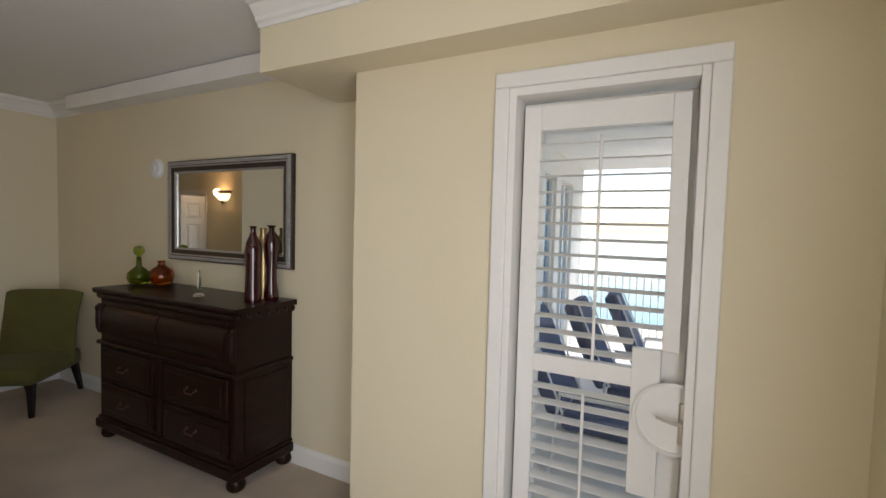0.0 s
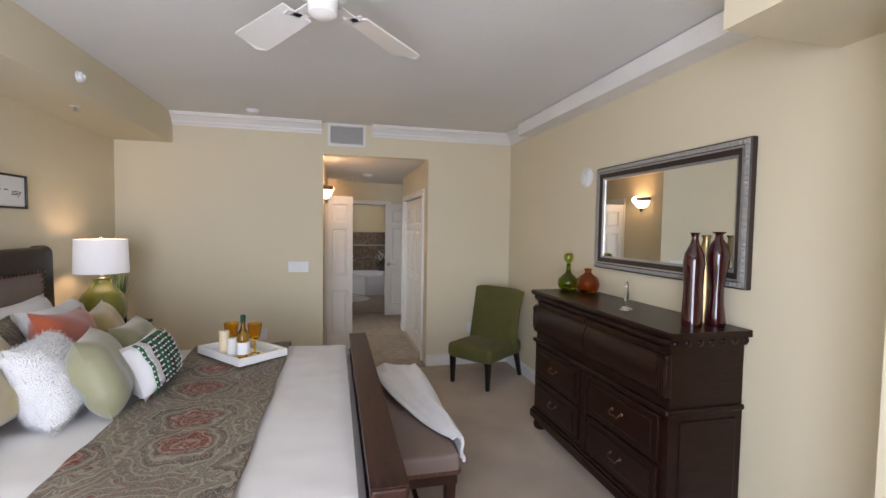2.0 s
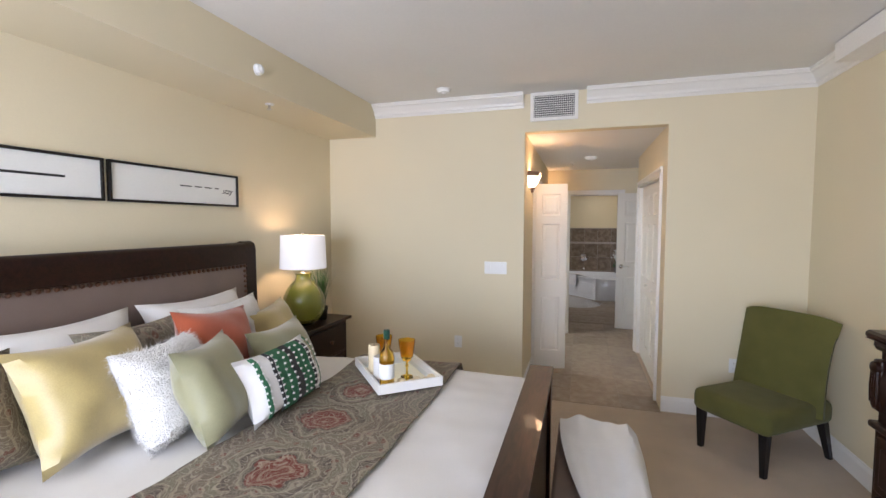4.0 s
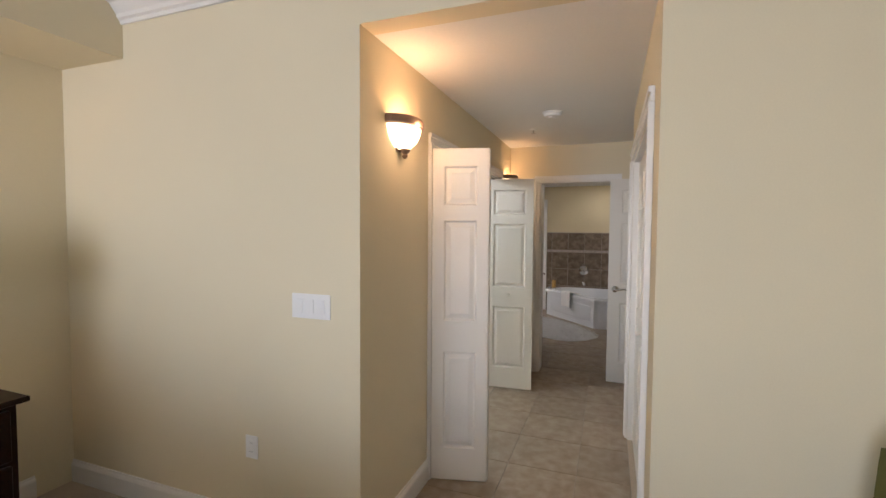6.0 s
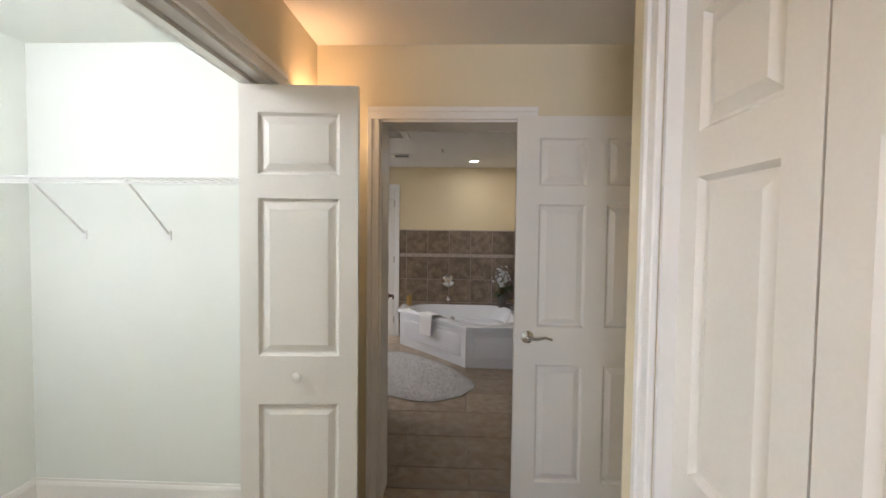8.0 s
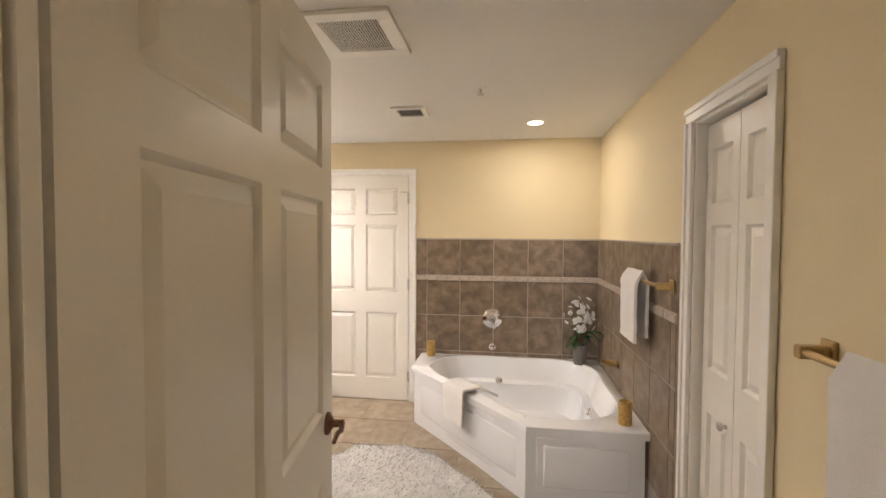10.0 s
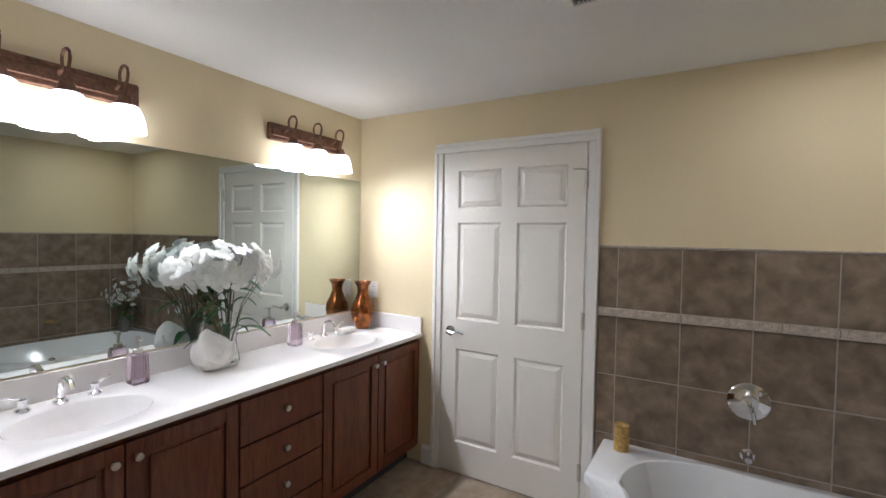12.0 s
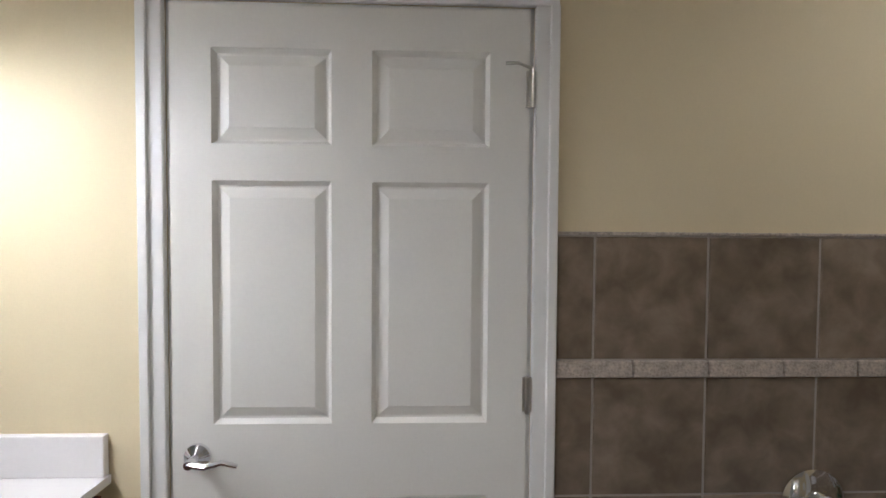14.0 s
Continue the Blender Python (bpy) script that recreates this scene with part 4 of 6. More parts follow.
pillow("throw_pillow", 0.48, 0.40, 0.14, pose(-2.80, 0.45, 0.97, 20, -6, 0), M_RUST, "rust velvet throw pillow", seed=6)
pillow("fur_pillow", 0.44, 0.42, 0.17, pose(-2.43, 0.55, 0.90, 24, 0, 10), M_FUR, "fluffy white faux-fur cushion", seed=8, rough=0.012, hairs=6000)
pillow("throw_pillow", 0.46, 0.38, 0.15, pose(-3.00, 0.69, 0.875, 20, 0, 4), M_SAGE, "sage green satin throw pillow", seed=7)
pillow("throw_pillow", 0.40, 0.42, 0.15, pose(-2.48, 0.74, 0.905, 20, 0, 16), M_SAGE, "sage green satin throw pillow", seed=9)
sp = pillow("striped_pillow", 0.52, 0.30, 0.14, pose(-2.75, 0.855, 0.868, 22, 0, 2), M_LINEN, "cream lumbar pillow with green and charcoal woven stripes", seed=10)


def stripe(x0, x1, material, parent):
    def f(u, v):
        x, z = x0 + (x1 - x0) * u, (v - 0.5) * 0.27
        a, b = 2 * x / 0.52, 2 * z / 0.30
        k = max((1 - a ** 4) * (1 - b ** 4), 0) ** 0.7
        return (x, 0.0924 * k * (1 + 0.22 * noise.noise(Vector((a * 1.7 + 10, b * 1.7, 1)))) + 0.004, z)
    part("stripe", sheet(6, 12, f, 0.003), material, parent)
    for s in (x0, x1):
        for j in range(9):
            z = (j - 4) * 0.028
            p = f((s - x0) / (x1 - x0), z / 0.27 + 0.5)
            b = bmesh.new()
            bmesh.ops.create_icosphere(b, subdivisions=1, radius=0.0055, matrix=Matrix.Translation((p[0], p[1] + 0.004, p[2])))
            part("tuft", b, M_FUR, parent)


for x0, x1, mm in ((-0.225, -0.205, M_GRN), (-0.15, -0.132, M_CHAR), (-0.126, -0.085, M_GRN), (-0.081, -0.04, M_GRN), (-0.036, 0.014, M_CHAR), (0.018, 0.058, M_GRN), (0.062, 0.105, M_GRN), (0.111, 0.13, M_CHAR), (0.185, 0.205, M_GRN)):
    stripe(x0, x1, mm, sp)

# tray on the bed
TR = pose(-3.275, 1.225, 0.742, 0, 0, 41)
e = empty("serving_tray", TR, "white wooden serving tray with glass bottom on the bed", "tray")
part("base", box((-0.245, -0.16, 0), (0.245, 0.16, 0.012)), M_TRIM, e)
for a, b in (((-0.26, -0.175, 0), (0.26, -0.16, 0.05)), ((-0.26, 0.16, 0), (0.26, 0.175, 0.05)), ((-0.26, -0.16, 0), (-0.245, 0.16, 0.05)), ((0.245, -0.16, 0), (0.26, 0.16, 0.05))):
    part("rim", box(a, b, 0.003), M_TRIM, e)
part("mirror_bottom", box((-0.24, -0.155, 0.012), (0.24, 0.155, 0.015)), M_MIRROR, e, "mirrored glass bottom")


def on_tray(x, y):
    return TR @ pose(x, y, 0.0165)


BOTTLE = [(0, 0), (0.036, 0), (0.038, 0.006), (0.038, 0.155), (0.034, 0.18), (0.017, 0.205), (0.014, 0.225), (0.014, 0.27), (0, 0.27)]
e = empty("wine_bottle", on_tray(0.205, -0.115), "amber wine bottle with white label and dark cap", "bottle")
part("glass", lathe(BOTTLE), M_BOTTLEGL, e, "", True)
part("label", lathe([(0.0384, 0.05), (0.0388, 0.051), (0.0388, 0.125), (0.0384, 0.126)]), M_PAPER, e, "blank white label", True)
part("cap", lathe([(0.0148, 0.25), (0.016, 0.252), (0.016, 0.295), (0.012, 0.298), (0, 0.298)], 16), mat("dark green foil", (0.01, 0.05, 0.03), 0.3, bump=0), e, "dark green foil cap", True)


def goblet(x, y):
    e = empty("wine_goblet", on_tray(x, y), "amber glass wine goblet on tray", "wine glass", "goblets on tray")
    part("bowl", lathe([(0.004, 0.085), (0.02, 0.09), (0.034, 0.115), (0.040, 0.15), (0.047, 0.205), (0.045, 0.205), (0.038, 0.15), (0.032, 0.117), (0, 0.095)]), M_GOLDGL, e, "", True)
    part("stem", lathe([(0, 0), (0.034, 0), (0.033, 0.004), (0.006, 0.012), (0.006, 0.05), (0.010, 0.06), (0.006, 0.07), (0.006, 0.092)], 16), M_GOLDGL, e, "", True)


goblet(0.10, 0.03)
goblet(-0.03, -0.06)
e = empty("pillar_candle", on_tray(0.09, -0.12), "white pillar candle on tray", "candle")
part("wax", lathe([(0, 0), (0.032, 0), (0.033, 0.004), (0.033, 0.125), (0.03, 0.13), (0, 0.126)], 24), M_LINEN, e, "", True)
part("wick", tube([(0, 0, 0.125), (0.002, 0, 0.137)], 0.0012, 5), M_INK, e)
e = empty("pillar_candle", on_tray(0.0, -0.125), "ivory pillar candle on tray", "candle")
part("wax", lathe([(0, 0), (0.031, 0), (0.032, 0.004), (0.032, 0.165), (0.029, 0.17), (0, 0.166)], 24), M_WAX, e, "", True)
part("wick", tube([(0, 0, 0.165), (0.002, 0, 0.177)], 0.0012, 5), M_INK, e)
rnd = random.Random(5)
for i in range(5):
    b = bmesh.new()
    bmesh.ops.create_icosphere(b, subdivisions=2, radius=0.022)
    for v in b.verts:
        v.co *= 1 + 0.25 * noise.noise(v.co * 60 + Vector((i, 0, 0)))
        v.co.z *= 0.6
    o = tagged(finish("sea_shell", b, M_WAX, smooth=True), "small cream sea shell on tray", "shell", "shells on tray")
    o.matrix_world = on_tray(0.185 + 0.028 * (i % 2), -0.03 + 0.042 * i) @ pose(0, 0, 0.013, 0, 0, 50 * i)

# bench at the foot
e = empty("bench", pose(-2.79, 2.28, 0), "brown leather bench with dark legs and nailhead trim", "bench")
part("seat", box((-0.70, -0.17, 0.40), (0.70, 0.17, 0.51), 0.022, 4), M_LEATHER, e, "taupe leather padded seat", True)
part("apron", box((-0.685, -0.16, 0.35), (0.685, 0.16, 0.405), 0.004), M_FOOT, e)
for x in (-0.68, 0.62):
    for y in (-0.155, 0.10):
        b = box((x, y, 0), (x + 0.06, y + 0.055, 0.40), 0.004)
        for v in b.verts:
            if v.co.z < 0.05:
                v.co.x = x + 0.03 + (v.co.x - x - 0.03) * 0.7
                v.co.y = y + 0.0275 + (v.co.y - y - 0.0275) * 0.7
        part("leg", b, M_FOOT, e)
for x in (-0.65, 0.65):
    part("stretcher", box((x - 0.012, -0.12, 0.12), (x + 0.012, 0.12, 0.15), 0.003), M_FOOT, e)
part("stretcher", box((-0.64, -0.012, 0.12), (0.64, 0.012, 0.15), 0.003), M_FOOT, e)
for i in range(19):
    o = new("nailhead", stud0.data)
    o.parent = e
    o.matrix_basis = pose(0.70, -0.155 + i * 0.0172, 0.418, 0, 0, -90)
for i in range(78):
    o = new("nailhead", stud0.data)
    o.parent = e
    o.matrix_basis = pose(-0.685 + i * 0.0178, 0.17, 0.418)


def throw(u, v):
    x = -3.42 + 1.22 * u
    inner = 2.12 + 0.315 * u ** 2.0
    flat = 2.462 - inner
    run = flat + 0.20 - 0.06 * u
    k = v * run
    fold = 0.014 * math.sin(10 * v + 5 * u) + 0.020 * noise.noise(Vector((u * 3, v * 8, 2)))
    if k < flat:
        return (x, inner + k, 0.548 + fold + 0.020 * math.sin(math.pi * v))
    d = k - flat
    return (x + 0.15 * d, 2.472 + 0.025 * min(1, d / 0.04) + 0.4 * fold, 0.546 + fold - d)


tagged(finish("throw_blanket", sheet(60, 44, throw, 0.014), M_TOWEL, smooth=True), "white knitted throw draped over bench end", "blanket")

# ---- dresser and what stands on it ----
e = empty("dresser", pose(-2.6, 3.41, 0), "large dark espresso wooden dresser with carved trim", "dresser")
DW = 0.785
part("top", prism([(0.0, 1.10), (0.012, 1.095), (0.0, 1.112), (0.0, 1.125), (0.012, 1.135), (0.487, 1.135), (0.487, 1.10)], 2 * DW, pose(-DW, 0, 0) @ M_YZ), M_DARK, e, "polished overhanging top")
part("cornice", prism([(0.03, 1.055), (0.018, 1.075), (0.022, 1.10), (0.484, 1.10), (0.484, 1.055)], 2 * DW - 0.05, pose(-DW + 0.025, 0, 0) @ M_YZ), M_DARK, e)
part("upper_case", box((-DW + 0.04, 0.04, 0.74), (DW - 0.04, 0.484, 1.056), 0.004), M_DARK, e)
part("waist_moulding", box((-DW + 0.02, 0.012, 0.715), (DW - 0.02, 0.484, 0.745), 0.010, 3), M_DARK, e)
part("lower_case", box((-DW + 0.035, 0.035, 0.14), (DW - 0.035, 0.484, 0.716), 0.004), M_DARK, e)
part("plinth", box((-DW + 0.01, 0.005, 0.085), (DW - 0.01, 0.484, 0.15), 0.012, 3), M_DARK, e)
part("plinth_moulding", box((-DW + 0.022, 0.02, 0.15), (DW - 0.022, 0.484, 0.172), 0.008, 3), M_DARK, e)


def rounded_front(x0, x1, z0, z1):
    return sheet(2, 12, lambda u, v: (x0 + (x1 - x0) * u, 0.04 - 0.035 * math.sin(math.pi * v) ** 0.7, z0 + (z1 - z0) * v), 0.02)


for x0, x1 in ((-DW + 0.10, -0.008), (0.008, DW - 0.10)):
    part("drawer", rounded_front(x0, x1, 0.795, 1.01), M_DARK, e, "bowed top drawer", True)
    part("drawer", box((x0, 0.02, 1.018), (x1, 0.045, 1.05), 0.004), M_DARK, e, "narrow hidden drawer")


def bail(parent, x, y, z):
    b = tube([(x - 0.045, y, z), (x - 0.045, y - 0.02, z - 0.006), (x - 0.03, y - 0.024, z - 0.025), (x, y - 0.026, z - 0.018), (x + 0.03, y - 0.024, z - 0.025), (x + 0.045, y - 0.02, z - 0.006), (x + 0.045, y, z)], 0.004, 6)
    for s in (-1, 1):
        join(b, lathe([(0, 0.006), (0.010, 0.003), (0.012, 0)], 10), pose(x + s * 0.045, y, z, 90))
    return part("handle", b, M_BRONZE, parent, "dark bronze bail pull", True)


for x0, x1 in ((-DW + 0.07, -0.045), (0.045, DW - 0.07)):
    for z0, z1 in ((0.20, 0.435), (0.455, 0.70)):
        o = part("drawer", box((x0 + 0.012, 0.014, z0), (x1 - 0.012, 0.05, z1), 0.009, 3), M_DARK, e, "framed dresser drawer")
        part("drawer_field", box((x0 + 0.055, 0.006, z0 + 0.04), (x1 - 0.055, 0.03, z1 - 0.04), 0.008, 3), M_DARK, o)
        bail(o, (x0 + x1) / 2, 0.006, (z0 + z1) / 2 + 0.012)
part("centre_stile", box((-0.03, 0.02, 0.18), (0.03, 0.05, 0.71), 0.006), M_DARK, e)
for s in (-1, 1):
    x = s * (DW - 0.065)
    b = box((x - 0.028, 0.012, 0.80), (x + 0.028, 0.05, 1.02), 0.010, 3)
    join(b, lathe([(0, 0.03), (0.026, 0.018), (0.03, 0)], 16), pose(x, 0.018, 0.985, 90))
    join(b, lathe([(0, 0.02), (0.018, 0.012), (0.02, 0)], 16), pose(x, 0.018, 0.83, 90))
    for k in range(3):
        join(b, lathe([(0.008, -0.07), (0.011, 0), (0.008, 0.07)], 8), pose(x + (k - 1) * 0.016, 0.008, 0.905))
    part("corbel", b, M_DARK, e, "carved scroll corbel", True)
    for y in (0.055, 0.43):
        b = lathe([(0, 0), (0.035, 0), (0.052, 0.015), (0.058, 0.04), (0.05, 0.065), (0.042, 0.09), (0, 0.09)], 18)
        bmesh.ops.transform(b, matrix=pose(s * (DW - 0.075), y + 0.02, 0), verts=b.verts)
        part("bun_foot", b, M_DARK, e, "", True)
    part("side_panel", box((s * (DW - 0.038), 0.10, 0.22), (s * (DW - 0.028), 0.44, 0.68), 0.004), M_DARK, e)
    for k in range(7):
        b = lathe([(0, 0.010), (0.010, 0.008), (0.018, 0.003), (0.019, 0)], 12)
        bmesh.ops.transform(b, matrix=pose(s * (DW - 0.026), 0.055 + k * 0.07, 1.077, 0, s * 90), verts=b.verts)
        part("rosette", b, M_DARK, e, "", True)


def vessel(name, x, y, pts, m, label, z=1.1365, extra=None):
    e = empty(name, pose(x, y, z), label, "vase" if "vase" in name else "bottle")
    part("body", lathe(pts, 32), m, e, "", True)
    if extra:
        part("stopper", lathe(extra, 24), m, e, "", True)
    return e


vessel("green_decanter", -3.32, 3.705, [(0, 0), (0.05, 0), (0.075, 0.02), (0.085, 0.055), (0.078, 0.09), (0.045, 0.12), (0.022, 0.14), (0.017, 0.20), (0.022, 0.21), (0.018, 0.212), (0.013, 0.20), (0.018, 0.142), (0.07, 0.088), (0.078, 0.055), (0.07, 0.024), (0, 0.008)], M_GREENGL, "round green glass decanter with ball stopper", extra=[(0, 0.195), (0.012, 0.20), (0.014, 0.22), (0.034, 0.245), (0.04, 0.265), (0.03, 0.295), (0, 0.305)])
vessel("amber_vase", -3.14, 3.775, [(0, 0), (0.05, 0), (0.08, 0.025), (0.09, 0.07), (0.078, 0.115), (0.04, 0.145), (0.026, 0.155), (0.026, 0.18), (0.034, 0.188), (0.03, 0.19), (0.02, 0.178), (0.02, 0.158), (0.07, 0.11), (0.082, 0.07), (0.072, 0.03), (0, 0.01)], M_AMBERGL, "squat round amber glass vase")
RV1 = [(0, 0), (0.05, 0), (0.05, 0.06), (0.045, 0.20), (0.052, 0.33), (0.045, 0.38), (0.022, 0.43), (0.016, 0.46), (0.02, 0.48), (0.024, 0.488), (0.016, 0.488), (0.012, 0.46), (0, 0.45)]
RV2 = [(0, 0), (0.045, 0), (0.05, 0.02), (0.036, 0.12), (0.034, 0.20), (0.05, 0.32), (0.055, 0.37), (0.045, 0.42), (0.02, 0.455), (0.018, 0.48), (0.034, 0.492), (0.03, 0.494), (0.012, 0.48), (0, 0.46)]
vessel("red_vase", -1.955, 3.655, RV1, M_REDGL, "tall slim oxblood glass bottle vase")
vessel("red_vase", -1.935, 3.785, RV2, M_REDGL, "tall waisted oxblood glass vase")
vessel("gold_vase", -2.03, 3.80, [(0, 0), (0.04, 0), (0.042, 0.30), (0.03, 0.40), (0.018, 0.45), (0.026, 0.475), (0.02, 0.475), (0, 0.44)], M_BRASS, "slim gold lustre vase between red vases")
e = tagged(finish("figurine", lathe([(0, 0), (0.035, 0), (0.036, 0.008), (0.018, 0.02), (0.013, 0.06), (0.017, 0.10), (0.010, 0.13), (0.013, 0.15), (0.010, 0.17), (0, 0.178)], 16), M_CLEAR, smooth=True), "small slim clear glass figurine on dresser", "figurine")
e.matrix_world = pose(-2.42, 3.60, 1.1365)

# wall mirror
e = empty("wall_mirror", pose(-2.521, YN - 0.002, 1.724, 90), "large silver and black framed wall mirror", "mirror")
MW, MH = 0.682, 0.389


def frame_ring(w, h, i0, i1, z0, z1, m, name, lab):
    b = bmesh.new()

    def rect(i, z):
        return [(-w + i, -h + i, z), (w - i, -h + i, z), (w - i, h - i, z), (-w + i, h - i, z)]
    layers = [rect(i0, 0), rect(i0, z0), rect(i1, z1), rect(i1, 0)]
    vs = [[b.verts.new(p) for p in r] for r in layers]
    for p, q2 in zip(vs, vs[1:]):
        for k in range(4):
            b.faces.new((p[k], p[(k + 1) % 4], q2[(k + 1) % 4], q2[k]))
    return part(name, b, m, e, lab)


frame_ring(MW, MH, 0, 0.008, 0.030, 0.036, M_BROWNBAND, "outer_edge", "dark outer edge")
frame_ring(MW, MH, 0.008, 0.034, 0.036, 0.042, M_SILVER, "outer_frame", "beaded silver outer frame")
frame_ring(MW, MH, 0.034, 0.040, 0.036, 0.036, M_BROWNBAND, "groove", "dark groove")
frame_ring(MW, MH, 0.040, 0.050, 0.042, 0.038, M_SILVER, "silver_fillet", "plain silver fillet")
frame_ring(MW, MH, 0.050, 0.082, 0.036, 0.026, M_BROWNBAND, "dark_band", "dark umber lacquer band")
frame_ring(MW, MH, 0.082, 0.096, 0.030, 0.020, M_SILVER, "inner_frame", "silver inner frame")
part("glass", box((-MW + 0.09, -MH + 0.09, 0.008), (MW - 0.09, MH - 0.09, 0.014)), M_MIRROR, e, "clear mirror glass")
bead = bmesh.new()
bmesh.ops.create_icosphere(bead, subdivisions=1, radius=0.0105)
b0 = part("bead", bead, M_SILVER, e)
b0.location = (-MW + 0.021, -MH + 0.021, 0.040)
spots = [(-MW + 0.021 + k * 0.0267, t * (MH - 0.021)) for t in (-1, 1) for k in range(50)] + [(t * (MW - 0.021), -MH + 0.0475 + k * 0.0265) for t in (-1, 1) for k in range(27)]
for x, y in spots[1:]:
    o = new("bead", b0.data)
    o.parent = e
    o.location = (x, y, 0.040)

# ---- green slipper chair ----
e = empty("slipper_chair", pose(-4.54, 3.44, 0, 0, 0, 38), "olive green upholstered slipper chair with black legs", "chair")


def chseat(bm):
    addbox(bm, (-0.27, -0.36, 0.27), (0.27, 0.30, 0.43), 0.05, 4)
    return bm


part("seat", chseat(bmesh.new()), M_GREENFAB, e, "padded olive seat", True)


def chback(u, v):
    w = 0.27 - 0.012 * math.sin(math.pi * v)
    c = 2 * u - 1
    r = max(0, 1 - abs(c) ** 6) ** 0.5
    z = 0.33 + 0.63 * v - (0.03 * abs(c) ** 6 if v > 0.8 else 0)
    y = 0.19 + 0.05 * v + 0.08 * v * v - 0.02 * r
    return (c * w, y, z)


part("backrest", sheet(14, 14, chback, -0.09), M_GREENFAB, e, "curved olive backrest", True)
for x, y in ((-0.22, -0.31), (0.22, -0.31), (-0.22, 0.25), (0.22, 0.25)):
    b = bmesh.new()
    bmesh.ops.create_cone(b, cap_ends=True, segments=4, radius1=0.022, radius2=0.036, depth=0.285, matrix=pose(x, y, 0.1425, 0, 0, 45))
    if y > 0:
        for v in b.verts:
            v.co.y += 0.10 * max(0, 0.285 - v.co.z) / 0.285
    part("leg", b, M_BLACK, e, "tapered black leg")

# ---- nightstand side ----
e = empty("nightstand", pose(-4.315, -0.02, 0), "dark espresso wooden nightstand", "nightstand")
part("top", box((-0.345, -0.255, 0.715), (0.345, 0.21, 0.742), 0.006), M_DARK, e)
part("body", box((-0.31, -0.25, 0.16), (0.31, 0.17, 0.715), 0.004), M_DARK, e)
for z0, z1 in ((0.19, 0.43), (0.45, 0.69)):
    o = part("drawer", box((-0.28, 0.165, z0), (0.28, 0.19, z1), 0.008, 3), M_DARK, e)
    knob(o, 0, 0.19, (z0 + z1) / 2, 1, mtl=M_BRONZE)
for x in (-0.30, 0.255):
    for y in (-0.24, 0.125):
        part("leg", box((x, y, 0), (x + 0.045, y + 0.045, 0.17), 0.006), M_DARK, e)

e = empty("table_lamp", pose(-4.22, -0.02, 0.7425), "green glass gourd table lamp with white drum shade", "table lamp")
part("base", lathe([(0, 0), (0.075, 0), (0.08, 0.008), (0.075, 0.016), (0, 0.016)], 28), M_BLACK, e, "", True)
part("body", lathe([(0.06, 0.012), (0.10, 0.022), (0.143, 0.06), (0.168, 0.12), (0.174, 0.18), (0.165, 0.24), (0.138, 0.30), (0.10, 0.348), (0.072, 0.375), (0.064, 0.40), (0.066, 0.425), (0.074, 0.432), (0, 0.434)], 36), M_LAMPGL, e, "glossy olive green gourd body", True)
part("neck", lathe([(0.03, 0.41), (0.03, 0.43), (0.012, 0.44), (0.012, 0.50), (0, 0.50)], 16), M_NICKEL, e, "", True)
part("shade", lathe([(0.187, 0.475), (0.190, 0.475), (0.180, 0.750), (0.177, 0.750), (0.187, 0.475)], 40), M_SHADE, e, "white linen drum shade", True)
part("spider", boxes(((-0.178, -0.003, 0.742), (0.178, 0.003, 0.746)), ((-0.003, -0.178, 0.741), (0.003, 0.178, 0.745))), M_NICKEL, e)
part("finial", lathe([(0.004, 0.50), (0.004, 0.745), (0.008, 0.75), (0.012, 0.765), (0.006, 0.775), (0, 0.778)], 12), M_NICKEL, e, "", True)

e = empty("potted_grass", pose(-4.42, 0.02, 0.7425), "potted artificial grass in black pot", "plant")
part("pot", lathe([(0, 0), (0.045, 0), (0.058, 0.11), (0.062, 0.115), (0.055, 0.115), (0.05, 0.10), (0, 0.10)], 24), M_BLACK, e, "black pot", True)
rnd = random.Random(3)
b = bmesh.new()
for i in range(110):
    a, r = rnd.uniform(0, 6.28), rnd.uniform(0, 0.04)
    h, lean = rnd.uniform(0.22, 0.42), rnd.uniform(0.0, 0.13)
    c, s = math.cos(a), math.sin(a)
    prev = None
    for k in range(5):
        f = k / 4
        p = Vector((r * c + lean * f * f * c, r * s + lean * f * f * s, 0.10 + h * f))
        w = Vector((-s, c, 0)) * 0.0045 * (1 - f * 0.9)
        cur = (b.verts.new(p - w), b.verts.new(p + w))
        if prev:
            b.faces.new((prev[0], prev[1], cur[1], cur[0]))
        prev = cur
part("blades", b, M_GRASS, e, "long green grass blades")["kind"] = "stuff"


def text(parent, s, size, m, shear=0.0):
    c = bpy.data.curves.new("writing", "FONT")
    c.body, c.size, c.extrude, c.shear = s, size, 0.0004, shear
    c.align_x, c.align_y = "CENTER", "CENTER"
    o = new("writing", c)
    c.materials.append(M_INK)
    o.parent = parent
    o.matrix_basis = m
    return o


